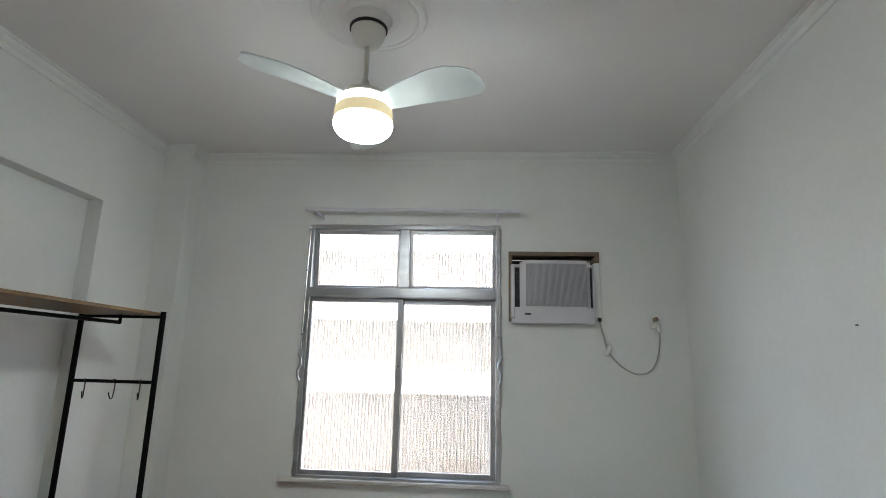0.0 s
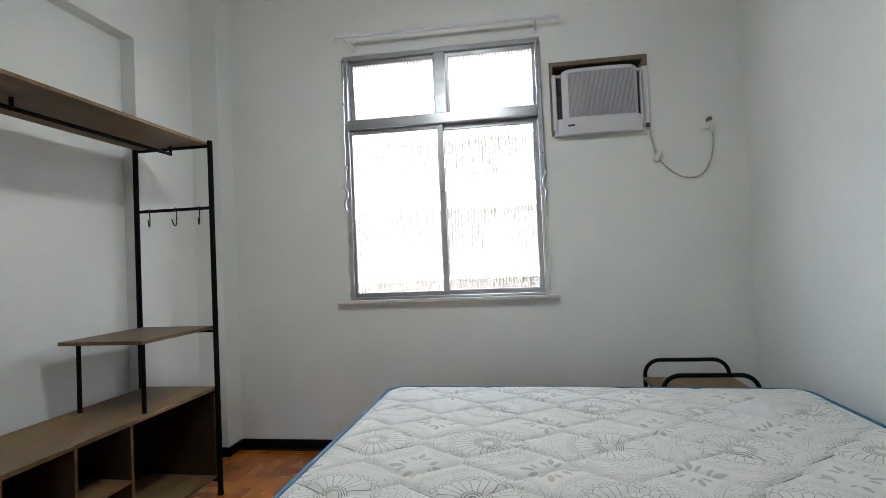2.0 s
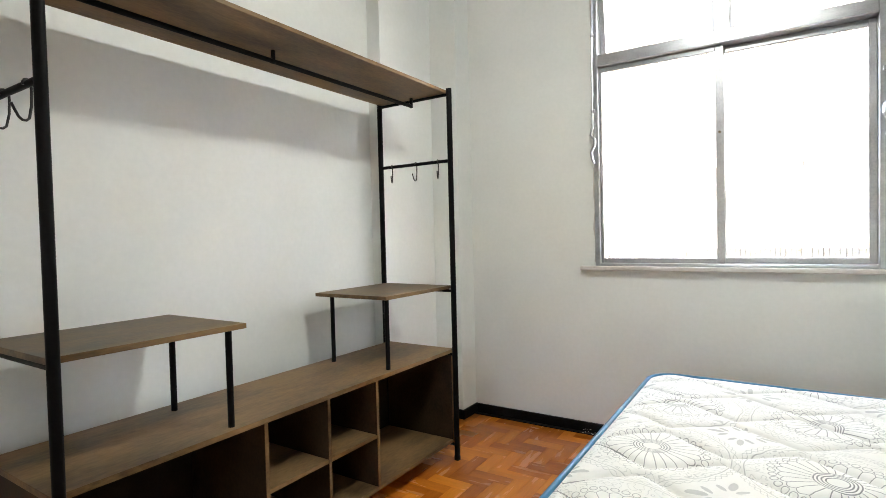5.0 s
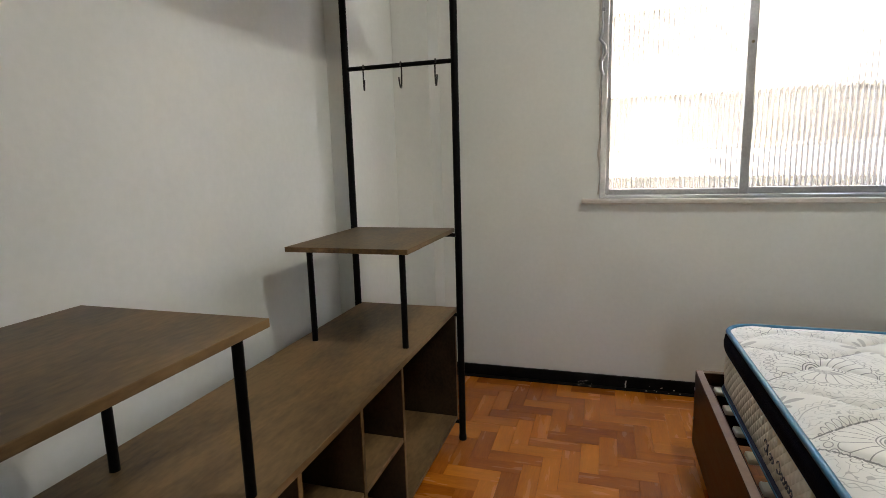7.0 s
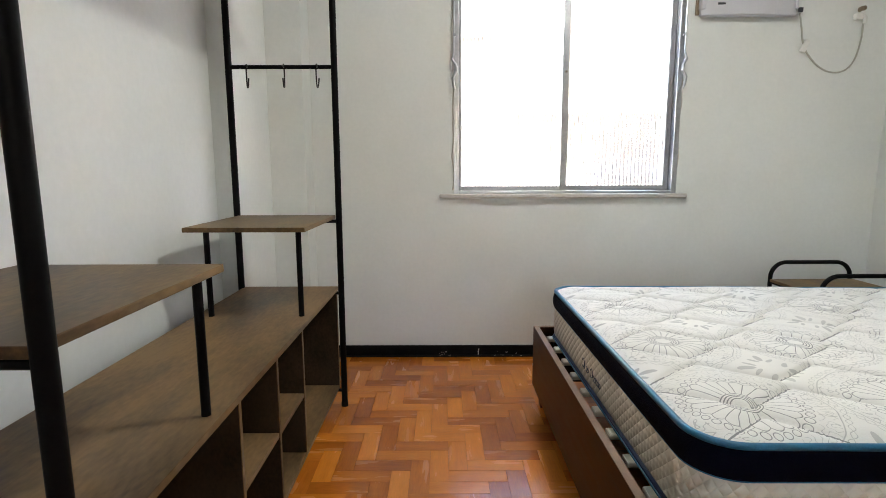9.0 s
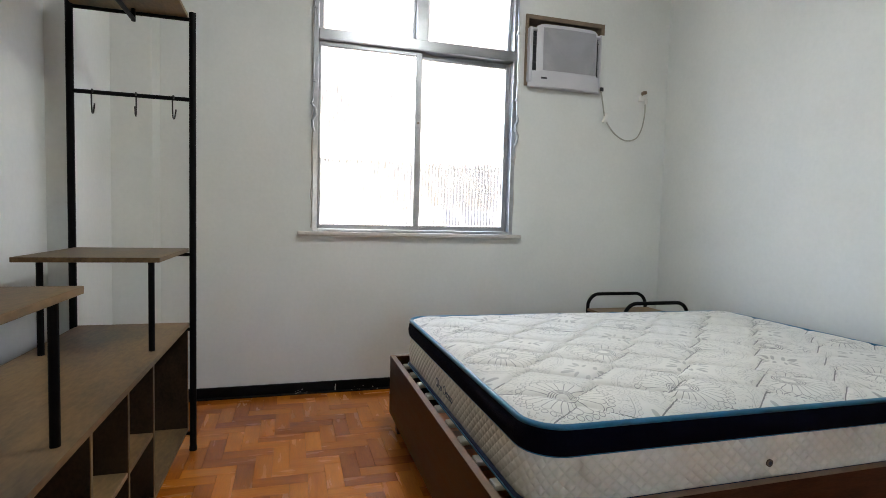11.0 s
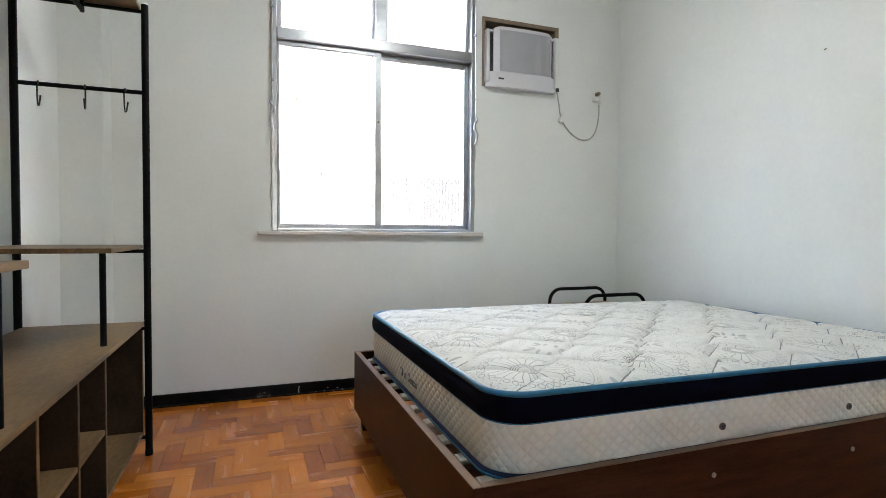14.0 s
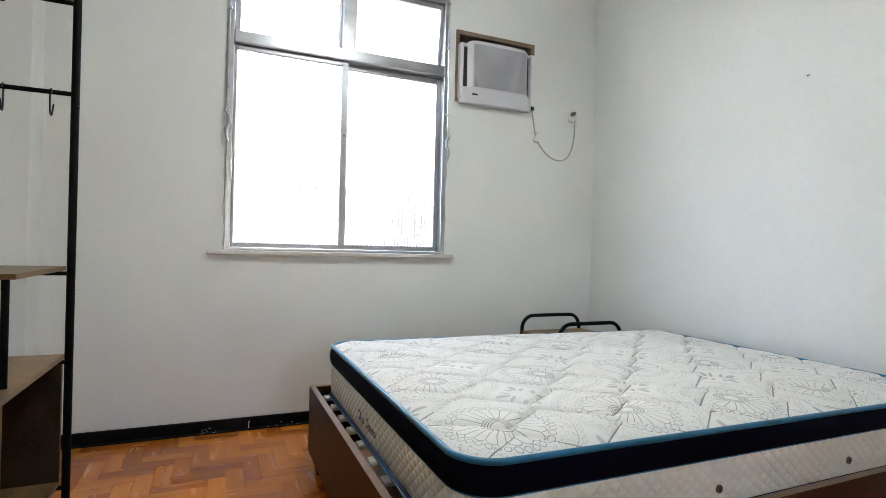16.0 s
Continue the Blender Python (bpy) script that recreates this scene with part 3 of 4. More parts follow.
def build_window():
    x0, x1, z0, z1 = WIN
    w = base("window_1", ((x0 + x1) / 2, YN, z0), "aluminium window with ribbed glass, tilting top lights and sliding lower sashes", "window", kind="structure")
    ml, mr, tb, tt = -0.510, -0.441, 2.124, 2.193      # mullion and transom
    for nm, a in (("jamb", (x0, x0 + 0.030, z0, z1)), ("jamb", (x1 - 0.030, x1, z0, z1)), ("head", (x0 + 0.030, x1 - 0.030, z1 - 0.03, z1)),
                  ("bottom_rail", (x0 + 0.030, x1 - 0.030, z0, z0 + 0.016))):
        part(nm, B(a[0], a[1], YN - 0.014, YN + 0.075, a[2], a[3], bevel=0.003), ALU, w)
    part("transom", B(x0 + 0.030, x1 - 0.030, YN - 0.024, YN + 0.07, tb, tt, bevel=0.004), ALU, w, "wide grey aluminium transom")
    part("drip_edge", B(x0 + 0.030, x1 - 0.030, YN - 0.030, YN - 0.0245, tb + 0.002, tb + 0.010, bevel=0.002), ALU_DARK, w)
    part("mullion", B(ml, mr, YN - 0.012, YN + 0.07, tt, z1 - 0.03, bevel=0.004), ALU, w)
    for a, c, wl, wr in ((x0 + 0.031, ml - 0.001, 0.030, 0.016), (mr + 0.001, x1 - 0.031, 0.022, 0.021)):
        m = Matrix.Translation((0, YN + 0.02, z1 - 0.032)) @ Matrix.Rotation(radians(6.0), 4, "X") @ Matrix.Translation((0, -YN - 0.02, -z1 + 0.032))
        sash(w, a, c, tt + 0.006, z1 - 0.033, YN + 0.012, wl, wr, 0.016, 0.026, "top_light", m, 0.022)
    sash(w, x0 + 0.031, -0.469, z0 + 0.017, tb - 0.001, YN + 0.002, 0.016, 0.039, 0.028, 0.026, "sliding_sash")
    sash(w, -0.506, x1 - 0.031, z0 + 0.017, tb - 0.001, YN + 0.034, 0.040, 0.031, 0.030, 0.033, "sliding_sash")
    part("latch", T([(-0.489, YN - 0.004, 1.680), (-0.489, YN + 0.004, 1.680)], 0.007, 12), BRONZE, w, "round dark latch")
    # mortar left round the frame
    rnd = random.Random(8)
    for side in (x0, x1):
        pts = [(side + rnd.uniform(-0.006, 0.006), YN - 0.001, z0 + 0.02 + i * 0.1) for i in range(17)]
        part("mortar_bead", tube(bmesh.new(), pts, [rnd.uniform(0.004, 0.010) for _ in pts], 7), STONE, w, "rough plaster bead round the frame")
    part("mortar_bead", T([(x0 + i * (x1 - x0) / 12, YN - 0.002, z1 + rnd.uniform(-0.003, 0.004)) for i in range(13)], 0.007, 7), STONE, w)
    # rods and cranked handles of the top lights
    for x, s in ((x0 + 0.006, 1), (x1 - 0.008, -1)):
        rod = part("operating_rod", T([(x, YN - 0.022, z1 - 0.02), (x - 0.004 * s, YN - 0.026, 2.18), (x - 0.006 * s, YN - 0.026, 1.777)], 0.0045, 8), ALU, w,
                   "thin steel rod")
        for z in (z1 - 0.03, 2.307, 1.877):
            part("rod_guide", B(x - 0.010, x + 0.008, YN - 0.033, YN - 0.013, z - 0.009, z + 0.009, bevel=0.003), ALU_DARK, rod)
        pts = [(x - 0.006 * s, YN - 0.030, 1.777), (x - 0.016 * s, YN - 0.034, 1.742), (x + 0.006 * s, YN - 0.042, 1.712), (x + 0.010 * s, YN - 0.046, 1.677),
               (x - 0.012 * s, YN - 0.046, 1.642), (x - 0.008 * s, YN - 0.040, 1.602), (x + 0.002 * s, YN - 0.036, 1.577)]
        part("handle", tube(bmesh.new(), pts, [0.006, 0.007, 0.0085, 0.009, 0.0085, 0.008, 0.006], 9), ALU, rod, "cranked cast metal handle")
    sl = B(-1.222, 0.236, YN - 0.042, YN + 0.12, 0.957, 0.982, bevel=0.006)
    thing("window_sill", sl, STONE, "grey-white veined stone window sill", "window sill", loc=(-0.48, YN, 0.960), kind="structure")


build_window()


def curtain_rail():
    r = base("curtain_rail", (-0.42, YN, 2.72), "white painted curtain rod on two brackets above the window", "curtain rail")
    y = YN - 0.135
    part("rod", T([(-1.128, y, 2.742), (0.285, y, 2.730)], 0.0115, 12), RAIL_WHITE, r)
    for x, z in ((-1.128, 2.742), (0.285, 2.730)):
        part("finial", T([(x - 0.014, y, z), (x + 0.014, y, z)], 0.016, 12), RAIL_WHITE, r)
    for x in (-1.06, 0.155):
        bm = bmesh.new()
        box(bm, x - 0.012, x + 0.012, YN - 0.004, YN + 0.002, 2.690, 2.752, 0.002)
        tube(bm, [(x, YN, 2.718), (x, y + 0.006, 2.718), (x, y, 2.728)], 0.007, 8)
        part("bracket", bm, RAIL_WHITE, r)
    r.location.z -= 0.034


curtain_rail()


# ---- air conditioner ----
def air_conditioner():
    f = base("hole_frame", (0.52, YN, 1.98), "brown raw wooden frame lining the air conditioner hole", "frame")
    for a in ((0.230, 0.826, 2.424, 2.452), (0.230, 0.252, 1.984, 2.424), (0.798, 0.826, 2.378, 2.424)):
        part("board", B(a[0], a[1], YN - 0.012, YN + 0.16, a[2], a[3], bevel=0.002), HOLE_WOOD, f)
    # Added to block daylight that leaks round the unit.
    part("back_board", B(0.2525, 0.7975, YN + 0.165, YN + 0.18, 1.992, 2.423), DARK_GAP, f, "dark board added to keep daylight out of the hole")
    part("foam_strip", B(0.785, 0.826, YN - 0.022, YN + 0.05, 1.990, 2.376, bevel=0.006), PAINT, f, "white painted filler strip")
    ac = base("air_conditioner", (0.52, YN, 1.97), "white plastic window air conditioner set into the wall", "air conditioner")
    x0, x1, z0, z1, yf = 0.243, 0.783, 1.976, 2.386, YN - 0.062
    part("case", B(0.262, x1 - 0.012, YN - 0.008, YN + 0.16, z0 + 0.028, z1 - 0.020, bevel=0.006), AC_PLASTIC, ac)
    part("side_cheek", B(x0, x0 + 0.025, YN - 0.050, YN + 0.02, z0 + 0.030, z1 - 0.026, bevel=0.006), AC_PLASTIC, ac)
    part("side_cheek", B(x1 - 0.010, x1, YN - 0.050, YN + 0.02, z0 + 0.030, z1 - 0.026, bevel=0.004), AC_PLASTIC, ac)
    for x, wd in ((x0 + 0.026, 0.068), (x1 - 0.040, 0.029)):
        v = part("side_vent", B(x, x + wd, YN - 0.020, YN - 0.0085, z0 + 0.075, z1 - 0.045), DARK_GAP, ac, "dark louvred air outlet")
        for i in range(5):
            z = z0 + 0.105 + i * 0.056
            part("louvre", B(x + 0.001, x + wd - 0.001, YN - 0.029, YN - 0.0205, z, z + 0.004), LOUVRE, v)
        part("vent_head", B(x, x + min(wd, 0.030), YN - 0.046, YN - 0.0085, z1 - 0.044, z1 - 0.028, bevel=0.003), AC_PLASTIC, ac)
    # bowed front: a shell swept in plan
    fx0, fx1 = x0 + 0.058, x1 - 0.026
    bm = bmesh.new()
    n = 16
    for za, zb in ((z0 + 0.10, z1), (z0, z0 + 0.10)):
        fr = []
        for i in range(n + 1):
            u = i / n
            x = (fx0 + (fx1 - fx0) * u) if za > z0 else (x0 + 0.006 + (x1 - x0 - 0.008) * u)
            y = yf + 0.012 * (2 * u - 1) ** 2 + 0.016 * max(0.0, abs(2 * u - 1) - 0.86) / 0.14 + (0.0 if za > z0 else 0.002)
            fr.append((x, y))
        lo = [bm.verts.new((x, y, za)) for x, y in fr]
        hi = [bm.verts.new((x, y + (0.006 if za > z0 else 0), zb)) for x, y in fr]
        if za > z0:      # the top corners are rounded off
            for i in (0, n):
                hi[i].co.z -= 0.014
            for i in (1, n - 1):
                hi[i].co.z -= 0.003
        back = YN - 0.032 if za > z0 else YN - 0.008
        lb = [bm.verts.new((x, back, za)) for x, y in fr]
        hb = [bm.verts.new((x, back, zb - (0.014 if i in (0, n) and za > z0 else 0.0))) for i, (x, y) in enumerate(fr)]
        for i in range(n):
            for q in ((lo[i], lo[i + 1], hi[i + 1], hi[i]), (hi[i], hi[i + 1], hb[i + 1], hb[i]), (lb[i + 1], lb[i], lo[i], lo[i + 1])):
                bm.faces.new(q)
        bm.faces.new((lo[0], hi[0], hb[0], lb[0]))
        bm.faces.new((lo[n], lb[n], hb[n], hi[n]))
    front = part("front_panel", bm, AC_PLASTIC, ac, smooth=30)
    # perforated grille: fine upright bars and cross bars on the bowed panel
    def ybow(x):
        u = (x - fx0) / (fx1 - fx0)
        return yf + 0.012 * (2 * u - 1) ** 2
    g0, g1 = z0 + 0.106, z1 - 0.022
    bm = bmesh.new()
    m = 24
    xs = [fx0 + 0.040 + (fx1 - fx0 - 0.062) * i / m for i in range(m + 1)]
    for i in range(m):
        q = [bm.verts.new((x, ybow(x) - 0.0012 + 0.006 * (z - z0 - 0.1) / 0.3, z)) for x, z in ((xs[i], g0), (xs[i + 1], g0), (xs[i + 1], g1), (xs[i], g1))]
        bm.faces.new(q)
    part("grille_back", bm, AC_GRILLE, ac, "grey perforated intake grille")
    bm = bmesh.new()
    k = 52
    for i in range(k + 1):
        x = fx0 + 0.041 + (fx1 - fx0 - 0.064) * i / k
        y = ybow(x) - 0.004
        c = [bm.verts.new(p) for p in ((x - 0.0018, y + 0.0028, g0), (x + 0.0018, y + 0.0028, g0), (x, y, g0),
                                       (x - 0.0018, y + 0.0088, g1), (x + 0.0018, y + 0.0088, g1), (x, y + 0.006, g1))]
        for q in ((0, 2, 5, 3), (2, 1, 4, 5)):
            bm.faces.new([c[j] for j in q])
    tagged(part("intake_mesh", bm, AC_BARS, front), kind="stuff")
    part("emblem", B(0.330, 0.376, yf + 0.0055, yf + 0.016, z0 + 0.050, z0 + 0.062, bevel=0.001), DARK_GAP, front, "small dark maker's plate")
    part("base_lip", B(x0 + 0.012, x1 - 0.004, YN - 0.052, YN - 0.008, z0 - 0.005, z0 - 0.0005, bevel=0.002), AC_PLASTIC, ac)
    # cord, in-line block, plug and socket
    cord = base("power_cord", (1.0, YN, 1.7), "grey power cord of the air conditioner, hanging in a loop", "power cord")
    key = [(0.806, 2.010), (0.816, 1.985), (0.833, 1.905), (0.857, 1.812), (0.915, 1.738), (0.970, 1.695), (1.025, 1.671), (1.080, 1.672), (1.125, 1.700),
           (1.158, 1.755), (1.177, 1.815), (1.187, 1.88), (1.184, 1.945)]
    pts = []
    for i in range(len(key) - 1):
        p = [Vector(key[max(0, min(len(key) - 1, i + d))]) for d in (-1, 0, 1, 2)]
        for s in range(4):
            t = s / 4
            q = 0.5 * ((2 * p[1]) + (p[2] - p[0]) * t + (2 * p[0] - 5 * p[1] + 4 * p[2] - p[3]) * t * t + (3 * p[1] - p[0] - 3 * p[2] + p[3]) * t ** 3)
            pts.append((q.x, YN - 0.010 - 0.006 * math.sin(i + t), q.y))
    pts.append((key[-1][0], YN - 0.02, key[-1][1]))
    part("cable", T(pts, 0.0048, 8), CORD, cord, smooth=60)
    m = Matrix.Translation((0.859, YN - 0.014, 1.812)) @ Matrix.Rotation(radians(24), 4, "Y")
    part("inline_block", B(-0.015, 0.015, -0.013, 0.010, -0.036, 0.036, bevel=0.006, turn=m), CAP_WHITE, cord, "white moulded block on the cord")
    part("plug", T([(1.183, YN - 0.022, 1.935), (1.180, YN - 0.022, 1.962), (1.172, YN - 0.022, 1.976)], [0.008, 0.013, 0.011], 10), CAP_WHITE, cord, "white plug")
    part("strain_relief", B(0.798, 0.822, YN - 0.034, YN - 0.0225, 1.992, 2.018, bevel=0.003), DARK_GAP, cord, "dark cord outlet")
    so = base("wall_socket", (1.15, YN, 1.97), "small white surface wall socket with a brown adapter", "socket")
    part("plate", B(1.128, 1.166, YN - 0.030, YN + 0.002, 1.955, 1.990, bevel=0.005), CAP_WHITE, so)
    part("adapter", T([(1.166, YN - 0.001, 2.012), (1.166, YN - 0.020, 2.014), (1.168, YN - 0.034, 2.016)], [0.016, 0.015, 0.011], 12), HOLE_WOOD, so, "brown round adapter")
    part("adapter_neck", B(1.160, 1.178, YN - 0.026, YN + 0.002, 1.976, 2.004, bevel=0.004), CAP_WHITE, so)


air_conditioner()


# ---- open wardrobe ----
PX0, PX1, PY0, PY1, PR = -2.150, -1.682, 0.918, 2.730, 0.0145
SX0, SX1 = -2.142, -1.700          # depth of the boards


def wardrobe():
    w = base("open_wardrobe", (-1.9, 1.85, 0), "open wardrobe of black steel tubes and brown oak-look boards", "wardrobe")
    for x in (PX0, PX1):
        for y in (PY0, PY1):
            p = part("post", T([(x, y, 0.002), (x, y, 1.948)], PR, 16), BLACK_STEEL, w, "black steel tube", smooth=50)
            part("end_cap", lathe(bmesh.new(), x, y, [(0, 1.948), (PR - 0.001, 1.948), (PR - 0.003, 1.955), (0, 1.957)], 16), CAP_WHITE, p, "pale plastic cap", smooth=40)
            part("foot", lathe(bmesh.new(), x, y, [(0, FZ), (PR + 0.002, FZ), (PR + 0.002, 0.006), (PR, 0.012), (0, 0.012)], 16), BLACK_STEEL, p)
    for y in (PY0, PY1):
        for z in (0.068, 0.549, 0.888, 1.918):
            part("cross_bar", T([(PX0, y, z), (PX1, y, z)], 0.008, 10), BLACK_STEEL, w, smooth=50)
        part("hook_rail", T([(PX0, y, 1.573), (PX1, y, 1.573)], 0.009, 10), BLACK_STEEL, w, "thin black steel hook rail", smooth=50)
    e = 0.0015
    part("top_shelf", B(SX0, SX1, PY0 - 0.016, PY1 + 0.014, 1.927, 1.943, bevel=e), LAMINATE, w, "brown oak-look top board")
    part("side_shelf", B(SX0, SX1, 2.190, PY1 + 0.010, 0.899, 0.916, bevel=e), LAMINATE, w)
    part("side_shelf", B(SX0, SX1 + 0.010, PY0 - 0.010, 1.461, 0.896, 0.913, bevel=e), LAMINATE, w)
    for y, xs in ((2.238, (-2.077, -1.737)), (1.424, (-2.065, -1.735))):
        for x in xs:
            part("shelf_strut", T([(x, y, 0.575), (x, y, 0.898)], 0.0105, 12), BLACK_STEEL, w, smooth=50)
    # low cabinet
    y0, y1, zt = PY0 - 0.008, PY1 + 0.012, 0.576
    part("cabinet_top", B(SX0, SX1, y0 - 0.002, y1 + 0.010, zt - 0.018, zt, bevel=e), LAMINATE, w, "long brown oak-look cabinet top")
    part("cabinet_floor", B(SX0, SX1 - 0.004, y0 + 0.016, y1 - 0.016, 0.078, 0.094, bevel=e), LAMINATE, w)
    part("cabinet_back", B(SX0 - 0.004, SX0 - 0.0005, y0, y1, 0.078, zt - 0.019), HARDBOARD, w, "dark hardboard back")
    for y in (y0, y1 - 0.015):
        p = part("cabinet_side", B(SX0, SX1 - 0.005, y, y + 0.015, 0.078, zt - 0.0185, bevel=e), SHADED_LAMINATE, w, "oak-look upright board, shade put into its colour")
        part("edge_band", B(SX1 - 0.0048, SX1 - 0.003, y + 0.0005, y + 0.0145, 0.079, zt - 0.019), LAMINATE, p, "brown board edge, without the shade")
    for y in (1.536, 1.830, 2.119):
        p = part("divider", B(SX0, SX1 - 0.006, y - 0.0075, y + 0.0075, 0.0945, zt - 0.0185, bevel=e), SHADED_LAMINATE, w, "oak-look upright board, shade put into its colour")
        part("edge_band", B(SX1 - 0.0058, SX1 - 0.004, y - 0.007, y + 0.007, 0.095, zt - 0.019), LAMINATE, p, "brown board edge, without the shade")
    for ya, yb in ((1.544, 1.822), (1.838, 2.111)):
        part("cubby_shelf", B(SX0, SX1 - 0.006, ya, yb, 0.308, 0.324, bevel=e), LAMINATE, w)
    # clothes rail hung under the top board
    r = part("clothes_rail", T([(-1.905, 0.98, 1.884), (-1.905, 2.702, 1.884)], 0.0095, 12), BLACK_STEEL, w, "black steel clothes rail", smooth=50)
    for y in (0.98, 1.783, 2.702):
        part("hanger_stub", T([(-1.905, y, 1.876), (-1.905, y, 1.927)], 0.0085, 10), BLACK_STEEL, r, smooth=50)


def hook(x, y, z, turn):
    m = Matrix.Translation((x, y, z)) @ Matrix.Rotation(turn, 4, "Z")
    p = [Vector((0.0, -0.0105, -0.004))] + [Vector((0.0, 0.0118 * math.sin(a), 0.0118 * math.cos(a))) for a in (-1.2, -0.6, 0.0, 0.6, 1.2)]
    p += [Vector((0, 0.0118, -0.012)), Vector((0, 0.010, -0.05)), Vector((0, 0.006, -0.068))]
    p += [Vector((0, -0.012 + 0.018 * math.cos(a), -0.072 + 0.018 * math.sin(a))) for a in (-0.6, -1.2, -1.8, -2.4)]
    p += [Vector((0, -0.036, -0.068)), Vector((0, -0.044, -0.054))]
    bm = T(p, 0.0032, 8)
    bmesh.ops.transform(bm, matrix=m, verts=bm.verts)
    thing("wire_hook", bm, WIRE, "dark bent wire hook hung on the wardrobe's hook rail", "hook", loc=(x, y, z - 0.08), group="hooks on the hook rails", smooth=60)


wardrobe()
for hy in (PY0, PY1):
    for hx, tz in ((-2.070, 0.5), (-1.905, 0.15), (-1.760, 0.45)):
        hook(hx, hy, 1.573, tz)


# ---- bed ----
BX0, BX1, BY0, BY1, BZ = -0.764, 1.352, 1.255, 2.778, 0.373


def bed_frame():
    b = base("bed_frame", (0.3, 2.0, 0), "dark walnut-look wooden double bed frame with slats", "bed")
    th = 0.025

    def panel(name, x0, x1, y0, y1, z0):
        p = part(name, B(x0, x1, y0, y1, z0, BZ - 0.002, bevel=0.0015), WALNUT, b, "dark walnut-look board")
        part("edge_band", B(x0 + 0.001, x1 - 0.001, y0 + 0.001, y1 - 0.001, BZ - 0.002, BZ), WALNUT_EDGE, p, "paler edge band")
    panel("foot_panel", BX0, BX0 + th, BY0, BY1, 0.075)
    panel("head_panel", BX1 - th, BX1, BY0, BY1, 0.075)
    panel("side_rail", BX0 + th, BX1 - th, BY0, BY0 + th, 0.095)
    panel("side_rail", BX0 + th, BX1 - th, BY1 - th, BY1, 0.095)
    for x in (BX0 + 0.027, BX1 - 0.087):
        for y in (BY0 + 0.027, BY1 - 0.087):
            bm = B(x, x + 0.055, y, y + 0.055, FZ, 0.33, bevel=0.004)
            part("leg", bm, WALNUT, b)
    for y in (BY0 + 0.05, BY1 - 0.09):
        part("slat_ledge", B(BX0 + 0.085, BX1 - 0.09, y + 0.002, y + 0.022, 0.30, 0.331), WALNUT, b)
    part("slat_ledge", B(BX0 + th, BX0 + th + 0.02, BY0 + 0.09, BY1 - 0.09, 0.31, 0.335), WALNUT, b)
    part("slat_ledge", B(BX1 - th - 0.02, BX1 - th, BY0 + 0.09, BY1 - 0.09, 0.31, 0.335), WALNUT, b)
    ys = [1.327 + i * 0.1475 for i in range(10)]
    for i, y in enumerate(ys):
        s = part("slat", B(BX0 + th + 0.046, BX1 - th - 0.012, y - 0.022, y + 0.022, 0.338, 0.352, bevel=0.003), SLAT_WOOD, b, "pale wooden slat")
        part("slat_cap", B(BX0 + th + 0.020, BX0 + th + 0.062, y - 0.025, y + 0.025, 0.336, 0.3535, bevel=0.006), CAP_CREAM, s, "cream plastic slat cap")
    for x, z in ((-0.018, 0.292), (0.571, 0.287), (-0.60, 0.292), (1.12, 0.287)):
        part("bolt_cover", T([(x, BY0 - 0.003, z), (x, BY0 + 0.004, z)], 0.0075, 12), ALU_DARK, b, "round steel bolt head")
    for z in (0.30, 0.18):
        part("bolt_cover", T([(BX0 - 0.003, BY1 - 0.012, z), (BX0 + 0.004, BY1 - 0.012, z)], 0.006, 12), ALU_DARK, b)


def outline(x0, x1, y0, y1, r, n=10):
    pts = []
    for cx, cy, a in ((x1 - r, y0 + r, -90), (x1 - r, y1 - r, 0), (x0 + r, y1 - r, 90), (x0 + r, y0 + r, 180)):
        pts += [(cx + r * math.cos(radians(a + 90 * i / n)), cy + r * math.sin(radians(a + 90 * i / n))) for i in range(n + 1)]
    return pts


MX0, MX1, MY0, MY1, MR = -0.692, 1.292, 1.285, 2.738, 0.105


def refine(pts, step=0.02):
    out = []
    for a, c in zip(pts, pts[1:] + pts[:1]):
        n = max(1, int((Vector(c) - Vector(a)).length / step))
        out += [(a[0] + (c[0] - a[0]) * i / n, a[1] + (c[1] - a[1]) * i / n) for i in range(n)]
    return out


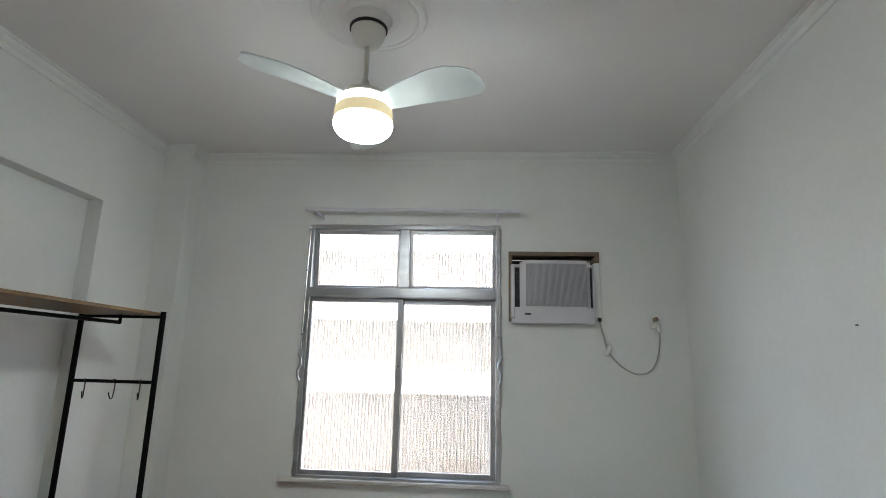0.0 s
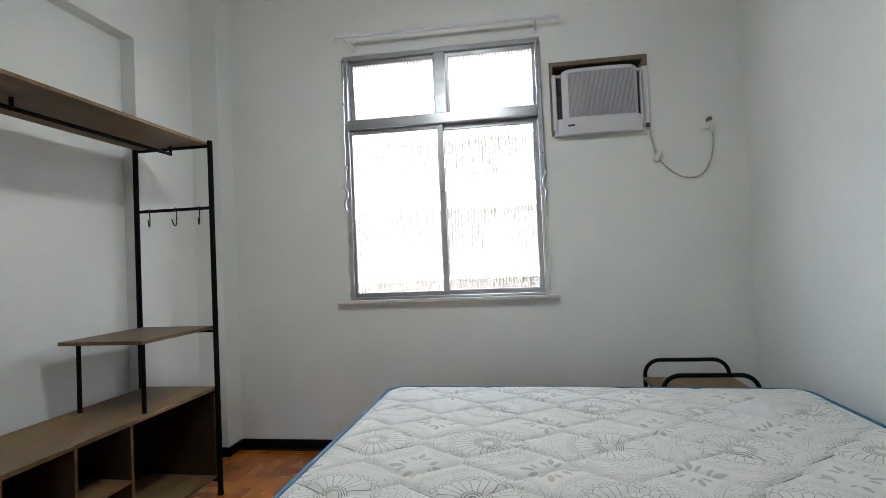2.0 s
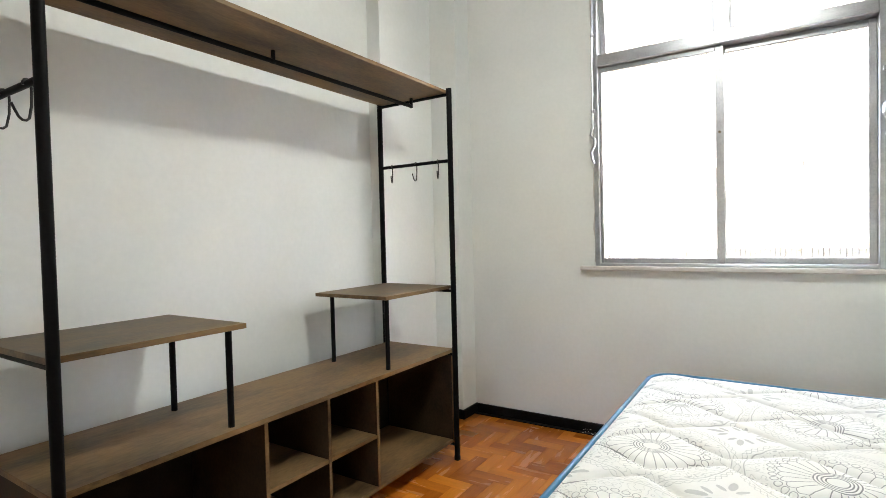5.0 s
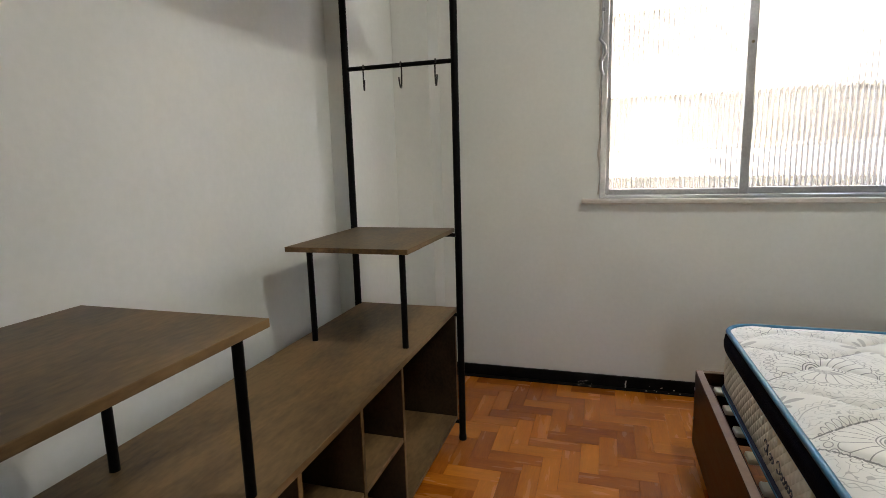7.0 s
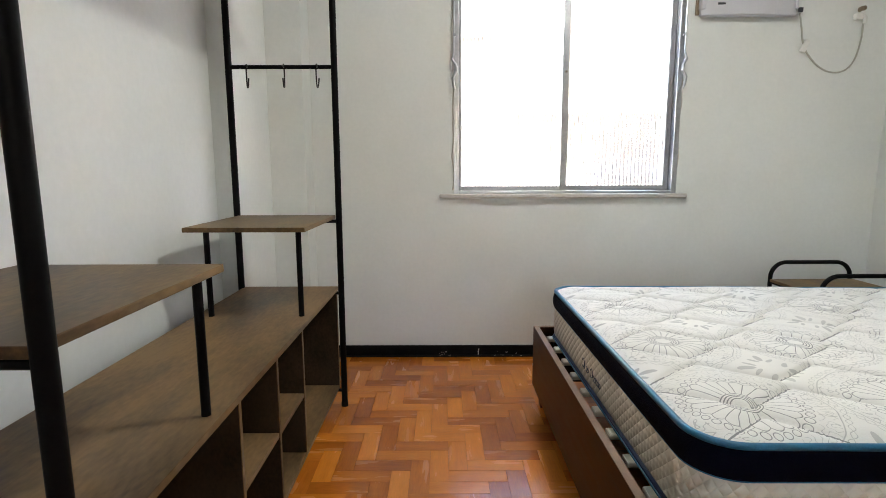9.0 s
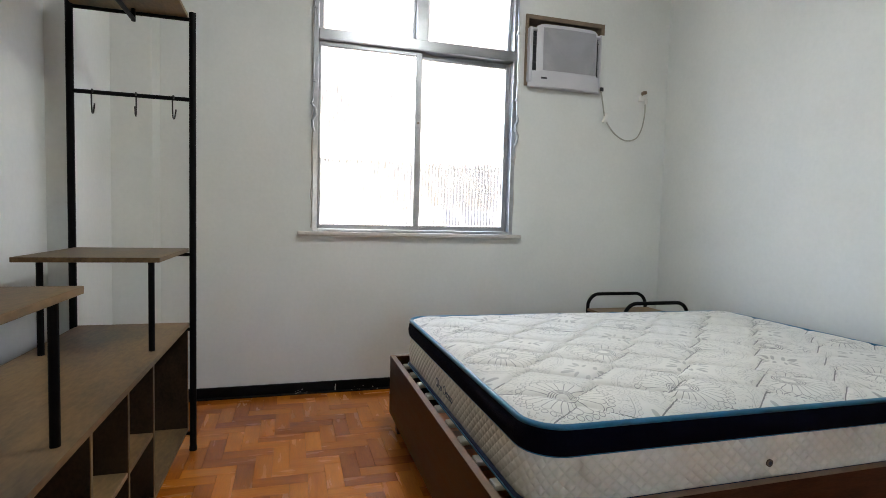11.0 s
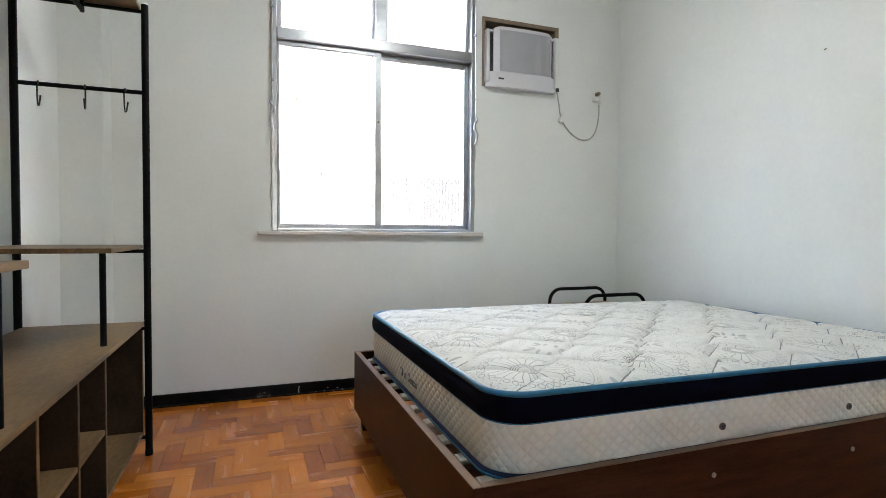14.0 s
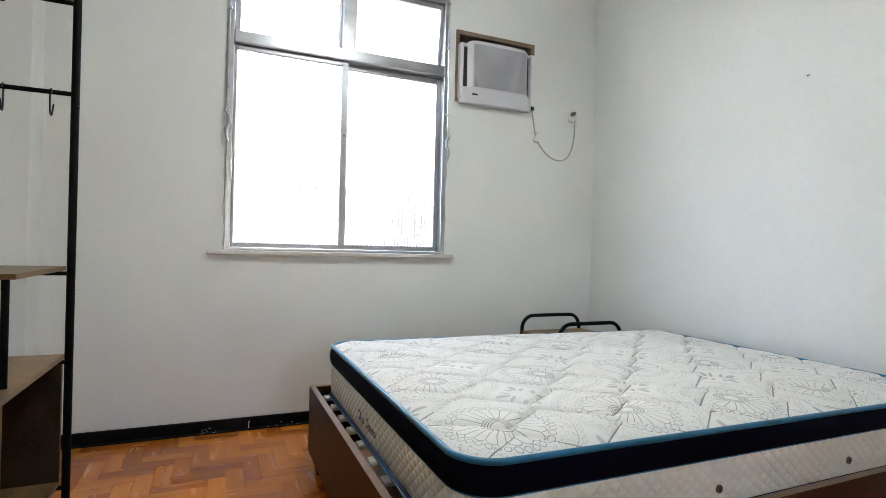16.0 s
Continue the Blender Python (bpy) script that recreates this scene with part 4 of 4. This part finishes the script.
def mattress():
    m = base("mattress", (0.3, 2.0, 0.358), "white quilted mattress with grey medallion print and navy border", "mattress")

    def skirt(prof):
        bm = bmesh.new()
        rings = []
        for d, z in prof:
            ring = outline(MX0 + d, MX1 - d, MY0 + d, MY1 - d, MR - d)
            rings.append([bm.verts.new((x, y, z)) for x, y in ring])
        n = len(rings[0])
        for a, c in zip(rings, rings[1:]):
            for k in range(n):
                bm.faces.new((a[k], a[(k + 1) % n], c[(k + 1) % n], c[k]))
        return bm, rings
    bm, rings = skirt([(0.016, 0.353), (0.004, 0.3535), (-0.004, 0.357), (-0.005, 0.362), (-0.003, 0.367), (0.003, 0.370)])
    bm.faces.new(rings[0])
    part("bottom_border", bm, NAVY_BLUE, m, "narrow navy bottom border", smooth=50)
    bm, rings = skirt([(0.006, 0.366), (0.001, 0.373), (-0.002, 0.40), (-0.004, 0.435), (-0.001, 0.475), (0.006, 0.496)])
    bm.faces.new(rings[0])
    part("side_border", bm, KNIT, m, "off-white quilted knit side", smooth=50)
    bm, _ = skirt([(0.006, 0.493), (-0.004, 0.501), (-0.009, 0.517), (-0.010, 0.538), (-0.007, 0.556), (0.004, 0.570)])
    part("navy_border", bm, NAVY, m, "navy blue padded border", smooth=50)
    for d, z, r in ((-0.004, 0.3575, 0.0040), (0.0, 0.497, 0.0020), (0.002, 0.572, 0.0082)):
        part("piping", T([(x, y, z) for x, y in refine(outline(MX0 + d, MX1 - d, MY0 + d, MY1 - d, MR - d), 0.08)], r, 8, closed=True), PIPING, m,
             "bright blue piping", smooth=60)
    # quilted top: a fine grid, pressed down along the stitched lozenges
    step = 0.007
    nx, ny = int((MX1 - MX0 - 0.016) / step), int((MY1 - MY0 - 0.016) / step)
    x0, x1, y0, y1, r = MX0 + 0.008, MX1 - 0.008, MY0 + 0.008, MY1 - 0.008, MR - 0.008
    bm = bmesh.new()
    grid = []
    for j in range(ny + 1):
        row = []
        for i in range(nx + 1):
            x, y = x0 + (x1 - x0) * i / nx, y0 + (y1 - y0) * j / ny
            cx, cy = min(max(x, x0 + r), x1 - r), min(max(y, y0 + r), y1 - r)
            d = math.hypot(x - cx, y - cy)
            if d > r:
                x, y = cx + (x - cx) * r / d, cy + (y - cy) * r / d
                d = r
            edge = r - d
            k = abs((x - QUILT_X0) % QUILT_X)
            tri = QUILT_A * (4 * min(k, QUILT_X - k) / QUILT_X - 1)
            qy = y - QUILT_Y0 + 0.005 * noise.noise(Vector((x * 9, y * 9, 1.7)))
            u, v = (qy - tri) % QUILT_Y, (qy + tri - QUILT_Y / 2) % QUILT_Y
            q = min(u, QUILT_Y - u, v, QUILT_Y - v) * 0.82
            puff = 0.85 * (1 - math.exp(-q / 0.0085)) + 0.15 * math.sin(math.pi / 2 * min(1.0, q / 0.06))
            lift = min(1.0, edge / 0.05)
            lift = lift * (2 - lift)
            wide = min(1.0, edge / 0.13)
            wave = 0.003 * noise.noise(Vector((x * 5, y * 5, 0.3))) + 0.004 * noise.noise(Vector((x * 1.7, y * 1.7, 4.1)))
            row.append(bm.verts.new((x, y, 0.571 + lift * (0.004 + (0.008 + 0.0165 * wide) * puff + wave))))
        grid.append(row)
    for j in range(ny):
        for i in range(nx):
            bm.faces.new((grid[j][i], grid[j][i + 1], grid[j + 1][i + 1], grid[j + 1][i]))
    part("quilted_top", bm, top_print(MED_X0 - 0.3, MED_Y0 - 2.0), m, "white quilted cloth with grey medallion print", smooth=80)
    # the head end has settled a little
    for ob in m.children:
        for v in ob.data.vertices:
            v.co.z -= 0.009 * max(0.0, v.co.x + 0.9) * max(0.0, v.co.z) / 0.22
    # air vents in the long side, and the embroidered maker's mark drawn as plain strokes
    for x in (0.040, 0.590):
        v = part("air_vent", T([(x, MY0 - 0.007, 0.416), (x, MY0 + 0.004, 0.416)], 0.011, 14), BRONZE, m, "small round bronze air vent")
        part("vent_hole", T([(x, MY0 - 0.0085, 0.416), (x, MY0 - 0.006, 0.416)], 0.006, 10), DARK_GAP, v)
    rnd = random.Random(5)
    bm = bmesh.new()
    y = 2.147
    for i in range(11):
        if i == 4:
            y -= 0.022
            continue
        tall = 0.034 if i in (0, 1, 5) else 0.019
        wdt = 0.030 if i in (0, 5) else 0.015
        c = 0.424
        if i == 1:
            loop = [(y, c - 0.012), (y - 0.002, c + 0.02)]
        else:
            loop = [(y - wdt * 0.5 + wdt * 0.45 * math.cos(a), c - 0.012 + tall * 0.5 + tall * 0.5 * math.sin(a)) for a in [k * 0.75 + rnd.uniform(0, 0.5) for k in range(8)]]
        tube(bm, [(MX0 - 0.004, py, pz) for py, pz in loop], 0.0017, 5)
        y -= wdt * 1.12
    tagged(part("stitched_mark", bm, INK, m, "grey embroidered strokes"), kind="stuff")


bed_frame()
mattress()


# ---- bedside table ----
def bedside_table():
    t = base("bedside_table", (0.9, 3.03, 0), "small table of black bent steel tube with a brown board top", "bedside table")
    x0, x1, r, zt = 0.695, 1.155, 0.085, 0.590
    for y in (2.885, 3.295):
        pts = [(x0, y, FZ), (x0, y, zt - r)] + arc((x0 + r, y, zt - r), r, math.pi, math.pi / 2, 8)[1:]
        pts += arc((x1 - r, y, zt - r), r, math.pi / 2, 0, 8) + [(x1, y, FZ)]
        part("hoop", T(pts, 0.0115, 12), BLACK_STEEL, t, "bent black steel tube hoop", smooth=50)
    part("table_top", B(x0 - 0.01, x1 + 0.01, 2.898, 3.282, 0.478, 0.494, bevel=0.002), LAMINATE, t, "brown oak-look board")
    part("low_shelf", B(x0 - 0.01, x1 + 0.01, 2.898, 3.282, 0.18, 0.196, bevel=0.002), LAMINATE, t)
    for z in (0.472, 0.174):
        for x in (x0, x1):
            part("stretcher", T([(x, 2.885, z), (x, 3.295, z)], 0.006, 8), BLACK_STEEL, t)


bedside_table()


# ---- ceiling fan ----
def ceiling_fan():
    cx, cy = -0.437, 1.915
    md = bmesh.new()
    lathe(md, cx, cy, [(0.0, TOP + 0.002), (0.0, TOP - 0.059), (0.080, TOP - 0.059), (0.10, TOP - 0.022), (0.13, TOP - 0.008), (0.15, TOP - 0.014), (0.185, TOP - 0.010), (0.20, TOP - 0.016), (0.215, TOP - 0.010),
                       (0.225, TOP - 0.016), (0.24, TOP - 0.012), (0.25, TOP + 0.002)], 48)
    thing("ceiling_rose", md, CEILING_PAINT, "round white plaster ceiling rose", "trim", loc=(cx, cy, TOP - 0.016), kind="structure", smooth=30)
    f = base("ceiling_fan", (cx, cy, 3.092), "white ceiling fan with three blades and a lit glass bowl", "ceiling fan")
    z = 3.092
    part("mount_ring", lathe(bmesh.new(), cx, cy, [(0.0, z), (0.080, z), (0.080, z - 0.012), (0.0, z - 0.012)], 32), DARK_GAP, f, "dark ring of the mount", smooth=40)
    part("canopy", lathe(bmesh.new(), cx, cy, [(0.0, z - 0.012), (0.073, z - 0.012), (0.072, z - 0.030), (0.062, z - 0.060), (0.045, z - 0.082), (0.018, z - 0.090), (0, z - 0.090)], 32),
         FAN_WHITE, f, smooth=40)
    part("down_rod", T([(cx, cy, z - 0.085), (cx, cy, 2.79)], 0.0105, 14), FAN_WHITE, f, smooth=50)
    part("collar", lathe(bmesh.new(), cx, cy, [(0, 2.848), (0.014, 2.848), (0.020, 2.826), (0.024, 2.794), (0, 2.794)], 20), FAN_WHITE, f, smooth=40)
    part("motor_housing", lathe(bmesh.new(), cx, cy, [(0, 2.792), (0.05, 2.792), (0.090, 2.782), (0.098, 2.770), (0.098, 2.760), (0, 2.760)], 40), FAN_WHITE, f, smooth=40)
    part("glass_rim", lathe(bmesh.new(), cx, cy, [(0.0, 2.759), (0.100, 2.759), (0.110, 2.750), (0.113, 2.720), (0.0, 2.720)], 32), GLOW_RIM, f, "white lamp rim with a glow of its own", smooth=50)
    part("lamp_band", lathe(bmesh.new(), cx, cy, [(0.0, 2.719), (0.112, 2.719), (0.117, 2.713), (0.119, 2.666), (0.110, 2.662), (0.0, 2.662)], 40), FAN_BAND, f, "cream plastic band", smooth=40)
    bowl = [(0.110, 2.662), (0.119, 2.658), (0.120, 2.646), (0.114, 2.628), (0.099, 2.611), (0.074, 2.600), (0.042, 2.594), (0.0, 2.592)]
    part("glass_bowl", lathe(bmesh.new(), cx, cy, bowl, 32), GLOW, f, "glowing opal glass bowl", smooth=60)
    for ang in (227, 348, 107):
        m = Matrix.Translation((cx, cy, 2.752)) @ Matrix.Rotation(radians(ang), 4, "Z") @ Matrix.Rotation(radians(-13), 4, "X")
        bm = bmesh.new()
        prof = [(0.095, 0.045, -0.050), (0.15, 0.050, -0.075), (0.22, 0.050, -0.100), (0.30, 0.050, -0.124), (0.37, 0.047, -0.134), (0.43, 0.038, -0.124),
                (0.475, 0.026, -0.104), (0.498, 0.010, -0.066), (0.506, -0.012, -0.034)]
        up, dn = [], []
        for u, a, c in prof:
            bow = 0.014 * math.sin((u - 0.1) / 0.44 * math.pi)
            up.append([bm.verts.new((u, a + (c - a) * k / 4, bow + 0.003 - 0.010 * (k / 2 - 1) ** 2)) for k in range(5)])
            dn.append([bm.verts.new((u, a + (c - a) * k / 4, bow - 0.002 - 0.010 * (k / 2 - 1) ** 2)) for k in range(5)])
        for i in range(len(prof) - 1):
            for k in range(4):
                bm.faces.new((up[i][k], up[i + 1][k], up[i + 1][k + 1], up[i][k + 1]))
                bm.faces.new((dn[i][k], dn[i][k + 1], dn[i + 1][k + 1], dn[i + 1][k]))
            bm.faces.new((up[i][0], dn[i][0], dn[i + 1][0], up[i + 1][0]))
            bm.faces.new((up[i][4], up[i + 1][4], dn[i + 1][4], dn[i][4]))
        for i in (0, -1):
            for k in range(4):
                bm.faces.new((up[i][k], up[i][k + 1], dn[i][k + 1], dn[i][k]))
        bmesh.ops.transform(bm, matrix=m, verts=bm.verts)
        part("blade", bm, BLADE, f, "translucent white fan blade", smooth=40)


ceiling_fan()
thing("wall_nail", T([(XE + 0.003, 1.922, 1.880), (XE - 0.010, 1.918, 1.879), (XE - 0.012, 1.905, 1.8795)], [0.003, 0.0026, 0.002], 8), BRONZE,
      "small dark bent nail in the wall", "nail", loc=(XE, 1.92, 1.88))


# ---- outside ----
def outside():
    thing("ground", B(-400, 400, -400, 400, -9.3, -9.0), ASPHALT, "grey asphalt street", "ground", kind="structure")
    yb, x0, x1 = 20.0, -13.0, 14.0
    h = base("apartment_building", (0, yb, -9), "pale apartment building with rows of dark windows across the street", "building")
    wins = []
    for s in range(5):
        z = 1.5 + (s - 3) * 2.71
        for k in range(19):
            x = x0 + 0.6 + k * 1.38
            if x < 0.3 or s < 4:
                wins.append((x, x + 1.26, z - (1.05 if s == 2 else 0.0), z + 1.72))
    us = sorted({x0, x1, *[w[0] for w in wins], *[w[1] for w in wins]})
    ws = sorted({-9.0, 12.2, *[w[2] for w in wins], *[w[3] for w in wins]})
    part("wall", slab_with_holes(bmesh.new(), us, ws, wins, lambda u, w, d: (u, d, w), yb, yb + 0.35), FACADE, h)
    part("roof", B(x0 - 0.3, x1 + 0.3, yb - 0.3, yb + 9, 12.2, 12.5), FACADE_TRIM, h)
    for a, b, c, d in wins:
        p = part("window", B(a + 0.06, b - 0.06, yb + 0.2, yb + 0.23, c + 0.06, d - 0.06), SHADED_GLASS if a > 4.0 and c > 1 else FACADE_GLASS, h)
        bm = bmesh.new()
        for q in ((a, a + 0.06, c, d), (b - 0.06, b, c, d), (a + 0.06, b - 0.06, c, c + 0.06), (a + 0.06, b - 0.06, d - 0.06, d), ((a + b) / 2 - 0.03, (a + b) / 2 + 0.03, c + 0.06, d - 0.06)):
            box(bm, q[0], q[1], yb + 0.17, yb + 0.25, q[2], q[3])
        part("frame", bm, FACADE_TRIM, p)
        part("sill", B(a - 0.05, b + 0.05, yb - 0.08, yb + 0.1, c - 0.08, c - 0.002), FACADE_TRIM, p)


def neighbour_house():
    """A dark, pitched slate-roofed house, stand-in for a dark mass before the apartment building."""
    x0, x1, xr, y0, y1, ze, zr = 4.3, 14.3, 9.3, 12.0, 18.5, 0.6, 4.2
    h = base("neighbour_house", ((x0 + x1) / 2, (y0 + y1) / 2, -9), "dark stand-in house with a pitched slate roof", "house")
    bm = bmesh.new()
    rings = [[bm.verts.new((x, y, z)) for x, z in ((x0, -9.0), (x1, -9.0), (x1, ze), (xr, zr), (x0, ze))] for y in (y0, y1)]
    for r in rings:
        bm.faces.new(r)
    for i in range(5):
        bm.faces.new((rings[0][i], rings[0][(i + 1) % 5], rings[1][(i + 1) % 5], rings[1][i]))
    part("wall", bm, DARK_SLATE, h)
    for xe in (x0, x1):
        s = -1 if xe == x0 else 1
        bm = bmesh.new()
        for k in range(18):      # courses of slates, each lapped over the next
            a, b = k / 18, (k + 1) / 18
            p = [(xr + (xe + 0.25 * s - xr) * t, zr + 0.05 + (ze - 0.17 - zr) * t) for t in (a, b + 0.01)]
            q = [bm.verts.new((x, y, z + d)) for d in (0.0, 0.05) for y in (y0 - 0.3, y1 + 0.3) for x, z in p]
            for f in ((0, 1, 3, 2), (4, 6, 7, 5), (0, 4, 5, 1), (2, 3, 7, 6), (1, 5, 7, 3), (0, 2, 6, 4)):
                bm.faces.new([q[i] for i in f])
        part("roof", bm, DARK_SLATE, h, "slate roof slope")


outside()
neighbour_house()


# ---- parquet ----
def parquet():
    """Herringbone blocks of 7 x 21 cm laid square to the walls."""
    fl = tagged(new("floor", mesh_of("floor", B(-2.44, XE + 0.19, YS - 0.19, YN + 0.21, -0.19, FZ - 0.004), JOINT)), "orange-brown herringbone parquet floor", "floor", kind="structure")
    W, L, g = 0.0725, 0.2175, 0.0003
    bm = box(bmesh.new(), -L / 2 + g, L / 2 - g, -W / 2 + g, W / 2 - g, -0.009, 0.0)
    es = [e for e in bm.edges if all(v.co.z > -0.001 for v in e.verts)]
    bmesh.ops.bevel(bm, geom=es, offset=0.0004, segments=1, affect="EDGES")
    # grain runs along the block
    block = mesh_of("block", bm, PARQUET)
    rest_v, rest_f = [], []
    rnd = random.Random(11)
    cells = []
    for i in range(-70, 70):
        for j in range(-30, 30):
            # one flat block and one upright block to each step of the staircase
            x, y = i * W + j * 3 * W, i * W - j * 3 * W
            cells.append((x + L / 2, y + W / 2, 0))
            cells.append((x + L + W / 2, y + W - L / 2, 1))
    ox, oy = -1.401, 2.312
    for x, y, up in cells:
        x, y = x + ox, y + oy
        hx, hy = (W / 2, L / 2) if up else (L / 2, W / 2)
        if x + hx < XREC - 0.01 or x - hx > XE + 0.02 or y + hy < YS - 0.02 or y - hy > YN + 0.02:
            continue
        z = FZ - rnd.uniform(0.0, 0.0006)
        if -1.80 < x < -0.62 and 1.25 < y < 3.46:
            ob = new("block", block)
            ob.parent = fl
            ob.matrix_basis = pose(x, y, z, 0, 0, (90 if up else 0) + rnd.choice((0, 180)))
        else:
            k = len(rest_v)
            rest_v += [(x - hx + g, y - hy + g, z - 0.001), (x + hx - g, y - hy + g, z - 0.001), (x + hx - g, y + hy - g, z - 0.001), (x - hx + g, y + hy - g, z - 0.001)]
            rest_f.append((k, k + 1, k + 2, k + 3))
    me = bpy.data.meshes.new("parquet_rest")
    me.from_pydata(rest_v, [], rest_f)
    me.materials.append(PARQUET_FAR)
    ob = tagged(new("parquet_rest", me), kind="stuff")
    ob.parent = fl


parquet()
